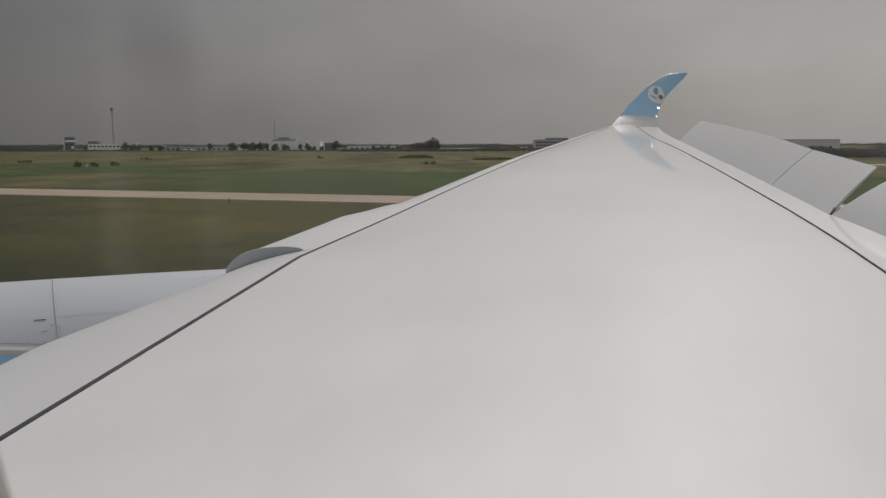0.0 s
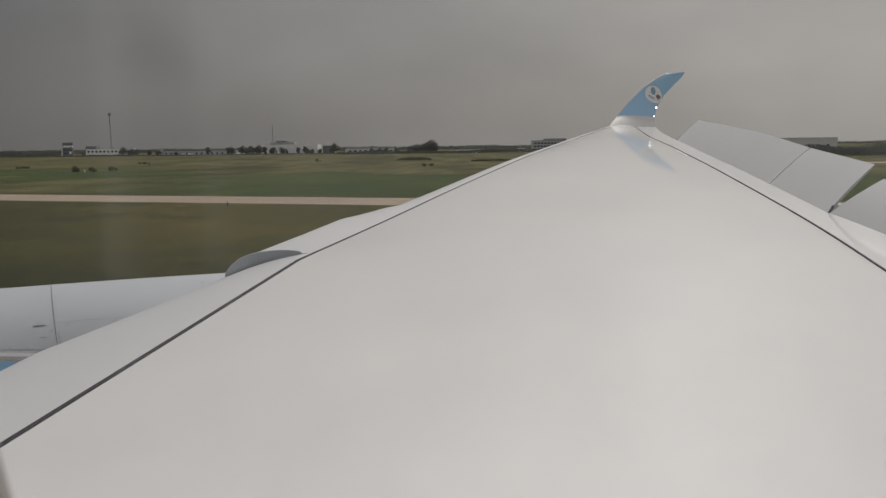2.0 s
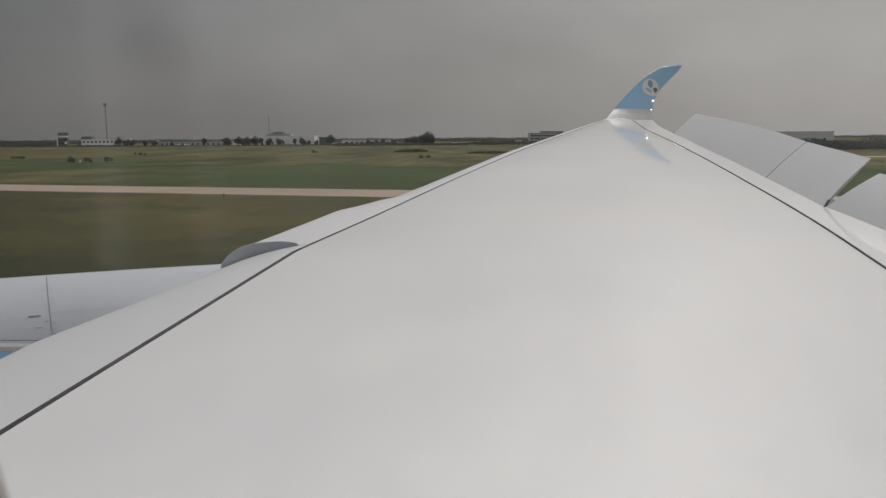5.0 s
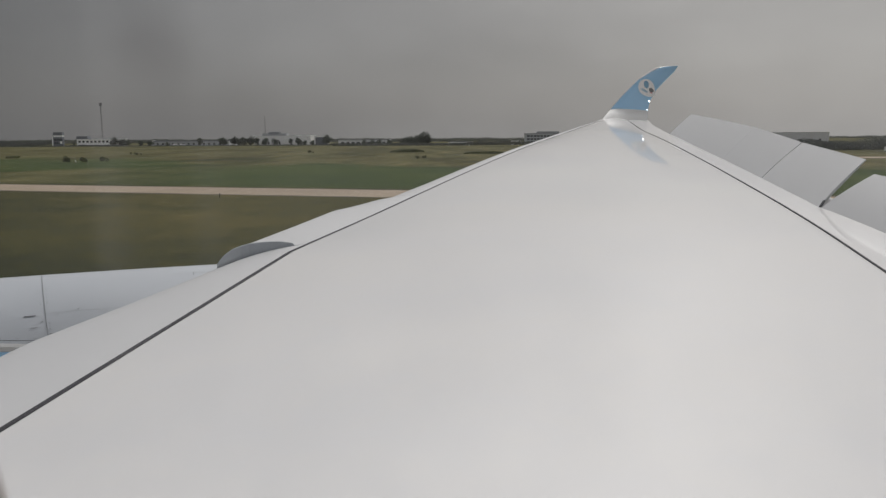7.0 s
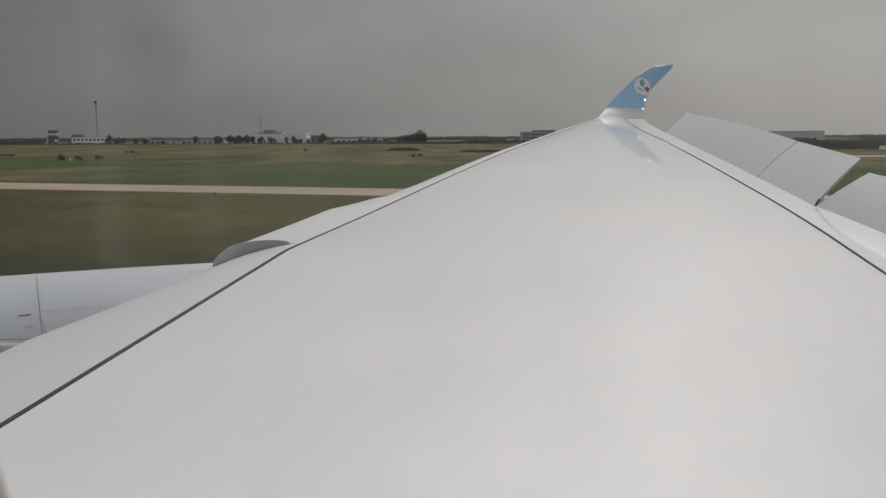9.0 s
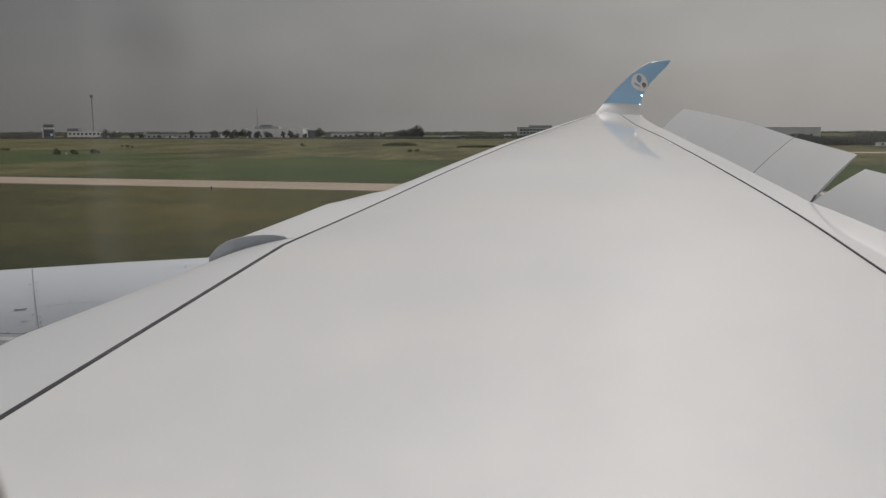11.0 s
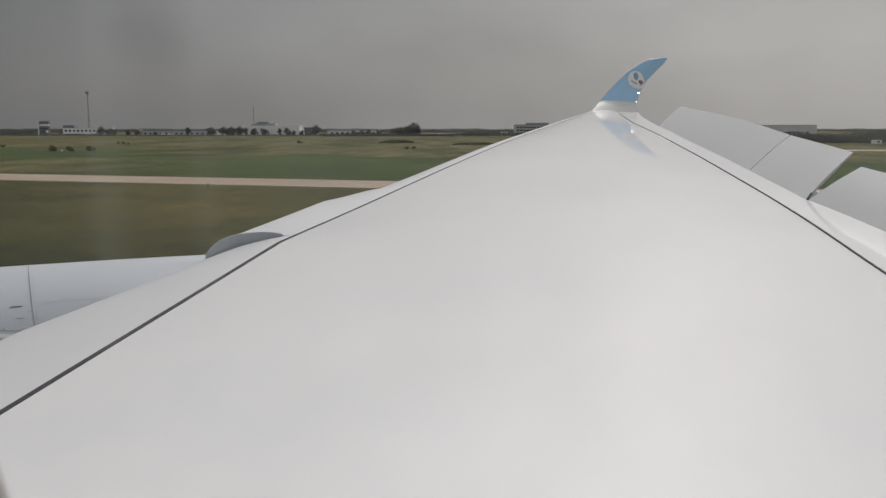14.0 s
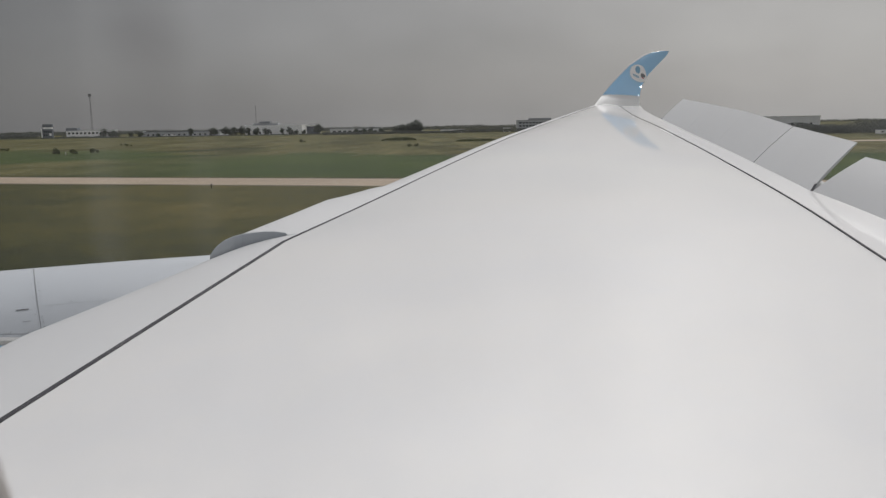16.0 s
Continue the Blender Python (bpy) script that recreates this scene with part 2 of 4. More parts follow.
def pane_material():
    """Clear acrylic, thin uneven dust film; pale bands and dark spot imitate reflections."""
    m = bpy.data.materials.new("dusty_reflecting_pane")
    m.use_nodes = True
    n, l = m.node_tree.nodes, m.node_tree.links
    n.remove(n["Principled BSDF"])
    clear, dust, mix = n.new("ShaderNodeBsdfTransparent"), n.new("ShaderNodeBsdfTranslucent"), n.new("ShaderNodeMixShader")
    clear.inputs["Color"].default_value = (0.985, 0.985, 0.985, 1)
    dust.inputs["Color"].default_value = (0.8, 0.8, 0.8, 1)
    co, t, mr = n.new("ShaderNodeTexCoord"), n.new("ShaderNodeTexNoise"), n.new("ShaderNodeMapRange")
    mp = n.new("ShaderNodeMapping")
    mp.inputs["Scale"].default_value = (26, 26, 7)
    t.inputs["Scale"].default_value, t.inputs["Detail"].default_value = 1.0, 3.0
    mr.inputs["From Min"].default_value, mr.inputs["From Max"].default_value = 0.3, 0.7
    mr.inputs["To Min"].default_value, mr.inputs["To Max"].default_value = 0.6, 1.4
    l.new(co.outputs["Object"], mp.inputs["Vector"])
    l.new(mp.outputs["Vector"], t.inputs["Vector"])
    l.new(t.outputs["Fac"], mr.inputs["Value"])
    along, span, film, amount = n.new("ShaderNodeVectorMath"), n.new("ShaderNodeMapRange"), n.new("ShaderNodeValToRGB"), n.new("ShaderNodeMath")
    along.operation, along.inputs[1].default_value = "DOT_PRODUCT", (math.cos(radians(17)), math.sin(radians(17)), 0)
    span.inputs["From Min"].default_value, span.inputs["From Max"].default_value = -0.05, 0.05
    l.new(co.outputs["Object"], along.inputs[0])
    l.new(along.outputs["Value"], span.inputs["Value"])
    l.new(span.outputs["Result"], film.inputs["Fac"])
    # the paler bands in the film are painted window reflections
    er = film.color_ramp.elements
    er[0].position, er[0].color, er[1].position, er[1].color = 0.0, (0.012,) * 3 + (1,), 1.0, (0.016,) * 3 + (1,)
    for at_, v in ((0.19, 0.013), (0.225, 0.025), (0.265, 0.023), (0.31, 0.014), (0.44, 0.013), (0.48, 0.022), (0.56, 0.015)):
        er.new(at_).color = (v, v, v, 1)
    amount.operation = "MULTIPLY"
    # soft dark spot in the tint stands in for a reflection
    spot, reach, shade = n.new("ShaderNodeVectorMath"), n.new("ShaderNodeMapRange"), n.new("ShaderNodeMix")
    spot.operation = "DISTANCE"
    spot.inputs[1].default_value = ac(0.215, REFLECTION_SPOT[0], REFLECTION_SPOT[1])
    reach.interpolation_type = "SMOOTHSTEP"
    reach.inputs["From Min"].default_value, reach.inputs["From Max"].default_value = 0.0, 0.016
    shade.data_type = "RGBA"
    shade.inputs["A"].default_value, shade.inputs["B"].default_value = (0.91, 0.905, 0.905, 1), (0.985, 0.985, 0.985, 1)
    l.new(co.outputs["Object"], spot.inputs[0])
    l.new(spot.outputs["Value"], reach.inputs["Value"])
    l.new(reach.outputs["Result"], shade.inputs["Factor"])
    l.new(shade.outputs["Result"], clear.inputs["Color"])
    l.new(film.outputs["Color"], amount.inputs[0])
    l.new(mr.outputs["Result"], amount.inputs[1])
    l.new(amount.outputs[0], mix.inputs["Fac"])
    l.new(clear.outputs[0], mix.inputs[1])
    l.new(dust.outputs[0], mix.inputs[2])
    l.new(mix.outputs[0], n["Material Output"].inputs["Surface"])
    return m


M_PANE = pane_material()


def grass_material():
    """Airfield grass: mown olive sward near, a lusher green field past the taxiway, straw-coloured beyond."""
    m = bpy.data.materials.new("airfield_grass")
    m.use_nodes = True
    n, l = m.node_tree.nodes, m.node_tree.links
    b = n["Principled BSDF"]
    b.inputs["Roughness"].default_value = 0.95
    b.inputs["Specular IOR Level"].default_value = 0.15
    co = n.new("ShaderNodeTexCoord")

    def noise_(scale, detail, stretch, rough=0.55, turn=0.2):
        mp = n.new("ShaderNodeMapping")
        mp.inputs["Scale"].default_value = stretch
        mp.inputs["Rotation"].default_value = (0, 0, turn)
        t = n.new("ShaderNodeTexNoise")
        t.inputs["Scale"].default_value, t.inputs["Detail"].default_value, t.inputs["Roughness"].default_value = scale, detail, rough
        l.new(co.outputs["Object"], mp.inputs["Vector"])
        l.new(mp.outputs["Vector"], t.inputs["Vector"])
        return t.outputs["Fac"]

    def ramp_(fac, stops):
        r = n.new("ShaderNodeValToRGB")
        r.color_ramp.elements[0].position, r.color_ramp.elements[0].color = stops[0][0], (*stops[0][1], 1)
        r.color_ramp.elements[1].position, r.color_ramp.elements[1].color = stops[-1][0], (*stops[-1][1], 1)
        for p, c in stops[1:-1]:
            r.color_ramp.elements.new(p).color = (*c, 1)
        l.new(fac, r.inputs["Fac"])
        return r.outputs["Color"]

    def mix_(fac, a, c):
        x = n.new("ShaderNodeMix")
        x.data_type = "RGBA"
        l.new(fac, x.inputs["Factor"])
        l.new(a, x.inputs["A"])
        l.new(c, x.inputs["B"])
        return x.outputs["Result"]

    def math_(op, a, c, d=None):
        x = n.new("ShaderNodeMath")
        x.operation = op
        for i, v in enumerate((a, c, d)):
            if v is None:
                continue
            if isinstance(v, (int, float)):
                x.inputs[i].default_value = v
            else:
                l.new(v, x.inputs[i])
        return x.outputs[0]

    def step_(v, lo, hi):
        x = n.new("ShaderNodeMapRange")
        x.interpolation_type = "SMOOTHSTEP"
        x.inputs["From Min"].default_value, x.inputs["From Max"].default_value = lo, hi
        l.new(v, x.inputs["Value"])
        return x.outputs["Result"]

    patches = noise_(0.045, 6, (0.8, 1.0, 1), 0.6)
    fine = noise_(0.7, 8, (0.8, 1.0, 1), 0.7)
    wide = noise_(0.012, 4, (0.5, 1.6, 1))
    sep = n.new("ShaderNodeSeparateXYZ")
    l.new(co.outputs["Object"], sep.inputs["Vector"])
    far = math_("MULTIPLY_ADD", sep.outputs["X"], 0.28, sep.outputs["Y"])
    swell = noise_(0.02, 4, (1.7, 0.4, 1), 0.6, 0.0)
    far = math_("MULTIPLY_ADD", math_("SUBTRACT", swell, 0.5), 170.0, math_("MULTIPLY_ADD", math_("SUBTRACT", patches, 0.5), 14.0, far))
    tone = math_("MULTIPLY_ADD", fine, 0.32, math_("MULTIPLY", patches, 0.76))
    near_c = ramp_(tone, ((0.44, (0.022, 0.026, 0.006)), (0.55, (0.050, 0.048, 0.0105)), (0.67, (0.092, 0.078, 0.020))))
    lush_c = ramp_(tone, ((0.42, (0.022, 0.040, 0.006)), (0.55, (0.036, 0.058, 0.009)), (0.68, (0.054, 0.072, 0.014))))
    clumps = noise_(0.05, 6, (2.6, 0.4, 1), 0.68, 0.0)
    straw_tone = math_("MULTIPLY_ADD", fine, 0.32, math_("MULTIPLY", clumps, 0.76))
    straw_c = ramp_(straw_tone, ((0.42, (0.038, 0.045, 0.012)), (0.54, (0.086, 0.080, 0.027)), (0.67, (0.15, 0.128, 0.052))))
    scrub = step_(noise_(0.02, 6, (1.7, 0.4, 1), 0.62, 0.0), 0.465, 0.55)
    straw_c = mix_(scrub, straw_c, near_c)
    east = math_("MULTIPLY_ADD", math_("SUBTRACT", wide, 0.5), 90.0, sep.outputs["X"])
    beyond = math_("MULTIPLY_ADD", sep.outputs["X"], 0.281, sep.outputs["Y"])
    lush_w = math_("MULTIPLY", step_(beyond, 91.0, 95.0), math_("SUBTRACT", 1.0, step_(far, 158.0, 172.0)))
    lush_w = math_("MULTIPLY", lush_w, step_(east, -75.0, -30.0))
    west_w = math_("MULTIPLY", step_(far, 128.0, 146.0), math_("SUBTRACT", 1.0, step_(far, 196.0, 226.0)))
    west_w = math_("MULTIPLY", west_w, math_("SUBTRACT", 1.0, step_(east, -75.0, -45.0)))
    col = mix_(step_(beyond, 90.0, 100.0), near_c, straw_c)
    col = mix_(math_("MULTIPLY", west_w, 0.9), col, lush_c)
    col = mix_(lush_w, col, lush_c)
    l.new(col, b.inputs["Base Color"])
    bp = n.new("ShaderNodeBump")
    bp.inputs["Strength"].default_value, bp.inputs["Distance"].default_value = 0.6, 0.3
    l.new(fine, bp.inputs["Height"])
    l.new(bp.outputs["Normal"], b.inputs["Normal"])
    return m


M_GRASS = grass_material()


# ---- helpers for things ----
def link(name, bm, mat, smooth=False):
    me = bpy.data.meshes.new(name)
    bm.normal_update()
    bm.to_mesh(me)
    bm.free()
    me.materials.append(mat)
    if smooth:
        me.polygons.foreach_set("use_smooth", [True] * len(me.polygons))
    return new(name, me)


def part(name, bm, mat, parent, label="", smooth=False):
    ob = link(name, bm, mat, smooth)
    ob.parent = parent
    if label:
        ob["label"] = label
    return ob


def thing(name, label, category, group="", kind="", at=(0, 0, 0), turn=0):
    ob = new(name)
    ob.empty_display_size = 0.2
    ob.matrix_basis = pose(*at, 0, 0, turn)
    return tagged(ob, label, category, group, kind)


def box(bm, x0, x1, y0, y1, z0, z1, bevel=0.0):
    r = bmesh.ops.create_cube(bm, size=1)
    bmesh.ops.scale(bm, vec=(x1 - x0, y1 - y0, z1 - z0), verts=r["verts"])
    bmesh.ops.translate(bm, vec=((x0 + x1) / 2, (y0 + y1) / 2, (z0 + z1) / 2), verts=r["verts"])
    if bevel:
        bmesh.ops.bevel(bm, geom=list({e for v in r["verts"] for e in v.link_edges}), offset=bevel, segments=2, affect="EDGES")
    return bm


def boxed(*a, bevel=0.0):
    return box(bmesh.new(), *a, bevel=bevel)


def cyl(bm, p, q, r0, r1=None, n=10):
    p, q = Vector(p), Vector(q)
    r1 = r0 if r1 is None else r1
    m = Matrix.Translation((p + q) / 2) @ (q - p).to_track_quat("Z", "Y").to_matrix().to_4x4()
    bmesh.ops.create_cone(bm, cap_ends=True, segments=n, radius1=r0, radius2=r1, depth=(q - p).length, matrix=m)
    return bm


def sheet(bm, rows, closed=False):
    """Faces between successive rows of points."""
    vs = [[bm.verts.new(p) for p in row] for row in rows]
    for a, b in zip(vs, vs[1:]):
        k = len(a)
        for i in range(k if closed else k - 1):
            j = (i + 1) % k
            bm.faces.new((a[i], a[j], b[j], b[i]))
    return vs


def lerp_table(table, s):
    """Row of values at s, between the rows of a table whose first column rises."""
    if s <= table[0][0]:
        return table[0][1:]
    for a, b in zip(table, table[1:]):
        if s <= b[0]:
            u = (s - a[0]) / (b[0] - a[0])
            return tuple(p + (q - p) * u for p, q in zip(a[1:], b[1:]))
    return table[-1][1:]


# ---- the airliner ----
airliner = thing("airliner", "white twin-jet airliner with blue livery, spoilers raised, rolling on the airfield", "airliner")

# front spar seal: s, x, height; straight outboard of the last row but one
FRONT = ((0.168, -4.118, -2.142), (2.102, -2.76, -1.892), (3.202, -2.051, -1.755), (4.344, -1.322, -1.616), (5.415, -0.738, -1.489), (6.342, -0.237, -1.382),
         (6.961, 0.093, -1.312), (7.746, 0.51, -1.225), (8.3, 0.802, -1.165))
SL_A, SL_B = -5.042, 0.7041    # outboard: x = SL_A + SL_B * s
SH_A, SH_B = 3.080, 0.4727     # spoiler seal: x = SH_A + SH_B * s
SH_BOW = ((0.0, 0.0), (15.0, 0.0), (17.0, -0.01), (19.0, -0.045), (21.0, -0.13), (22.5, -0.21), (23.8, -0.265), (26.0, -0.27), (29.4, -0.27))
FRONT_Z = tuple((s, z) for s, _, z in FRONT) + ((9.84, -1.005), (13.0, -0.651), (16.6, -0.283), (20.5, 0.042), (23.0, 0.245), (26.0, 0.487), (29.4, 0.76))
AFT_Z = ((0.2, -1.62), (2.5, -1.44), (5.0, -1.215), (6.8, -1.026), (8.3, -0.893), (9.84, -0.775), (13.0, -0.543), (16.6, -0.298), (20.5, -0.017), (23.0, 0.175), (26.0, 0.42), (29.4, 0.71))
CAMBER = ((0.2, 0.16), (5.0, 0.105), (9.0, 0.068), (12.0, 0.06), (15.0, 0.088), (18.0, 0.116), (20.5, 0.125), (24.0, 0.098), (29.4, 0.055))
# s, chord of the nose piece, its droop
NOSE_IN = ((0.168, 1.344, 0.235), (2.102, 1.287, 0.222), (4.344, 1.264, 0.215), (6.342, 1.306, 0.219), (6.961, 1.163, 0.238), (7.746, 1.0, 0.263), (8.45, 0.85, 0.265))
NOSE_MID = ((8.45, 0.8, 0.03), (10.4, 0.8, 0.03), (11.2, 0.8, 0.14))
NOSE_OUT = ((11.2, 0.66, 0.16), (12.6, 0.62, 0.19), (15.0, 0.6, 0.2), (19.2, 0.55, 0.2), (24.0, 0.42, 0.13), (29.2, 0.16, 0.04))
AFT = ((0.2, 1.04), (5.8, 0.84), (8.0, 0.55), (8.19, 0.5), (11.07, 0.52), (13.3, 0.54), (17.5, 0.57), (22.0, 0.735), (23.8, 0.79), (26.5, 0.79), (29.4, 0.97))     # seal to spoiler foot


def smooth_table(t, s):
    """Value at s on a smooth curve through the rows (s, value)."""
    i = next((k for k in range(len(t) - 1) if s <= t[k + 1][0]), len(t) - 2)

    def slope(k):
        a, b = max(0, k - 1), min(len(t) - 1, k + 1)
        return (t[b][1] - t[a][1]) / (t[b][0] - t[a][0])
    h = t[i + 1][0] - t[i][0]
    u = (s - t[i][0]) / h
    return (2 * u**3 - 3 * u**2 + 1) * t[i][1] + (u**3 - 2 * u**2 + u) * slope(i) * h + (-2 * u**3 + 3 * u**2) * t[i + 1][1] + (u**3 - u**2) * slope(i + 1) * h


def seals(s):
    xf = lerp_table(FRONT, s)[0] if s < 8.3 else SL_A + SL_B * s
    xa = SH_A + SH_B * s + smooth_table(SH_BOW, s)
    return xf, smooth_table(FRONT_Z, s), xa, smooth_table(AFT_Z, s)


def top_z(s, v):
    """Height of the upper skin a share v of the way from front seal to spoiler seal."""
    xf, zf, xa, za = seals(s)
    return zf + (za - zf) * v + smooth_table(CAMBER, s) * 4 * v * (1 - v) * (1 - 0.25 * v)


def foot(s):
    xf, zf, xa, za = seals(s)
    return xa + lerp_table(AFT, s)[0], za - 0.01


wing = part("wing", bmesh.new(), M_WING, airliner, "glossy white upper wing skin")


def build_wing_skin():
    bm = bmesh.new()
    top, low = [], []
    spans = [0.2 + (29.4 - 0.2) * i / 116 for i in range(117)]
    for s in spans:
        xf, zf, xa, za = seals(s)
        xt, zt = foot(s)
        row = [ac(s, xf + (xa - xf) * j / 26, top_z(s, j / 26)) for j in range(27)]
        row += [ac(s, xa + (xt - xa) * 0.5, za + (zt - za) * 0.55), ac(s, xt, zt), ac(s, xt + 0.02, zt - 0.12)]
        thick = 0.11 * (xa - xf) + 0.08
        row += [ac(s, xt - (xt - xf) * j / 8, zt + (zf - zt) * j / 8 - 0.12 - thick * math.sin(math.pi * j / 9) ** 0.7 * 0.8) for j in range(1, 8)]
        row.append(ac(s, xf + 0.01, zf - 0.2 - 0.02 * (xa - xf)))
        top.append(row)
    vs = sheet(bm, top, closed=True)
    bm.faces.new(vs[0])
    bm.faces.new(list(reversed(vs[-1])))
    bmesh.ops.recalc_face_normals(bm, faces=bm.faces)
    return bm


def fill(ob, bm, smooth=True):
    bm.normal_update()
    bm.to_mesh(ob.data)
    bm.free()
    if smooth:
        ob.data.polygons.foreach_set("use_smooth", [True] * len(ob.data.polygons))
        ob.data.set_sharp_from_angle(angle=radians(40))


fill(wing, build_wing_skin())


def nose_piece(table, s0, s1, n, name, label):
    bm = bmesh.new()
    rows = []
    for i in range(n + 1):
        s = s0 + (s1 - s0) * i / n
        c, drop = lerp_table(table, s)
        xf, zf, xa, za = seals(s)
        th = 0.12 + 0.25 * c
        row = []
        for j in range(15):                       # from the seal forward over the nose
            a = math.pi / 2 * j / 14
            row.append(ac(s, xf - c * math.sin(a), zf - drop * (1 - math.cos(a)) ** 0.85))
        for j in range(1, 9):                     # nose underside, back to the spar
            a = math.pi / 2 * j / 8
            row.append(ac(s, xf - c * math.cos(a), zf - drop - th * math.sin(a) * 0.7))
        rows.append(row)
    vs = sheet(bm, rows, closed=True)
    bm.faces.new(vs[0])
    bm.faces.new(list(reversed(vs[-1])))
    bmesh.ops.recalc_face_normals(bm, faces=bm.faces)
    ob = part(name, bm, M_SLAT_SHADED, wing, label, smooth=True)
    ob.data.set_sharp_from_angle(angle=radians(45))
    return ob


nose_piece(NOSE_IN, 0.2, 8.44, 40, "droop_nose", "drooped white inboard leading edge")


def nose_joint(table, s0, s1, share):
    """Fine joint along a nose piece, a share of the way over its curve."""
    bm = bmesh.new()
    rows = []
    for i in range(41):
        s = s0 + (s1 - s0) * i / 40
        c, drop = lerp_table(table, s)
        xf, zf, _, _ = seals(s)
        rows.append([ac(s, xf - c * math.sin(a), zf - drop * (1 - math.cos(a)) ** 0.85 + 0.004) for a in (math.pi / 2 * (share - 0.006), math.pi / 2 * (share + 0.006))])
    sheet(bm, rows)
    part("joint", bm, M_GREY, wing, "fine grey joint near the leading edge")


nose_joint(NOSE_IN, 0.3, 8.4, 0.80)
nose_piece(NOSE_MID, 8.442, 11.19, 18, "slat", "white leading-edge slat")
for a, b in ((11.21, 15.4), (15.41, 19.6), (19.61, 23.8), (23.81, 29.2)):
    nose_piece(NOSE_OUT, a, b, 16, "slat", "white leading-edge slat")


def ribbon(name, path, width, mat, parent, label="", lift=0.006):
    """A flat strip on the wing: path of (s, x, z), widened along x."""
    bm = bmesh.new()
    rows = []
    for s, x, z in path:
        w = width(s) / 2
        rows.append([ac(s, x - w, z - 0.02), ac(s, x - w, z + lift), ac(s, x + w, z + lift), ac(s, x + w, z - 0.02)])
    sheet(bm, rows)
    return part(name, bm, mat, parent, label)


front = [(s, seals(s)[0] - (0.03 if s < 8.25 else 0.0), top_z(s, 0)) for s in [0.3 + 27.4 * i / 150 for i in range(151)]]
ribbon("front_seal", front, lambda s: lerp_table(((0.3, 0.042), (8.0, 0.042), (9.5, 0.034), (13.0, 0.027), (20.0, 0.03), (28.0, 0.034)), s)[0], M_SEAL, wing, "dark rubber seal behind the slats", lift=0.005)
aft = [(s, seals(s)[2], top_z(s, 1)) for s in [0.3 + 23.5 * i / 120 for i in range(121)]]
ribbon("spoiler_seal", aft, lambda s: 0.025 - 0.0002 * s, M_SEAL, wing, "dark rubber seal ahead of the spoilers", lift=0.01)


tip = []
for i in range(25):
    s_ = 23.75 + 5.4 * i / 24
    tip.append((s_, seals(s_)[2] - 0.02 * i / 24, top_z(s_, 1) + 0.004))
ribbon("tip_seal", tip, lambda s: 0.024, M_SEAL, wing, "thin dark seal curving up to the winglet", lift=0.008)


def scuff(s0, s1, v, w, label):
    """A faint grey smear laid on the skin ahead of the spoiler seal."""
    bm = bmesh.new()
    rows = []
    for i in range(7):
        s = s0 + (s1 - s0) * i / 6
        xf, _, xa, _ = seals(s)
        rows.append([ac(s, xf + (xa - xf) * u, top_z(s, u) + 0.005) for u in (v - w, v + w)])
    sheet(bm, rows)
    part("grey_smear", bm, M_SPOILER, wing, label)


scuff(16.2, 18.0, 0.977, 0.007, "faint grey smear on the wing skin")


def panel(name, s0, s1, top0, top1, label, slant=(0.0, 0.0)):
    """A raised spoiler: foot on the wing, top0 and top1 the rise (x, z) at its two ends."""
    bm = bmesh.new()
    rows = []
    for i in range(9):
        u = i / 8
        s = s0 + (s1 - s0) * u
        x, z = foot(s)
        dx, dz = top0[0] + (top1[0] - top0[0]) * u, top0[1] + (top1[1] - top0[1]) * u
        ln, sl = math.hypot(dx, dz), slant[0] + (slant[1] - slant[0]) * u
        nx, nz = dz / ln, -dx / ln                # rearward and down
        row = []
        for j in range(7):
            v = j / 6
            b = 0.018 * math.sin(math.pi * v)
            row.append(ac(s + sl * v, x + dx * v - nx * b, z + dz * v - nz * b))
        for j in range(6, -1, -1):
            v = j / 6
            th = 0.014 + 0.01 * (1 - v)
            row.append(ac(s + sl * v, x + dx * v + nx * th, z + dz * v + nz * th))
        rows.append(row)
    vs = sheet(bm, rows, closed=True)
    bm.faces.new(vs[0])
    bm.faces.new(list(reversed(vs[-1])))
    bmesh.ops.recalc_face_normals(bm, faces=bm.faces)
    ob = part(name, bm, M_SPOILER, wing, label, smooth=True)
    ob.data.set_sharp_from_angle(angle=radians(30))
    return ob


def rise(s):
    return lerp_table(((2.0, 0.54, 0.47), (5.1, 0.44, 0.456), (5.8, 0.443, 0.455), (8.12, 0.448, 0.4425), (8.18, 0.71, 0.605), (10.95, 0.59, 0.595), (14.05, 0.6, 0.665), (17.62, 0.63, 0.665), (22.0, 0.77, 0.635)), s)


for a, b, nm in ((2.4, 5.1, "spoiler"), (5.13, 8.12, "spoiler"), (8.18, 10.94, "spoiler"), (10.98, 14.05, "spoiler"), (14.057, 17.61, "spoiler"), (17.617, 22.0, "aileron")):
    panel(nm, a, b, rise(a), rise(b), "raised pale grey " + nm, (-0.045 * a if a < 8.15 else 0.0 if a < 9 else -0.22, -0.045 * b if b < 9 else 0.0 if b > 20 else -0.22))


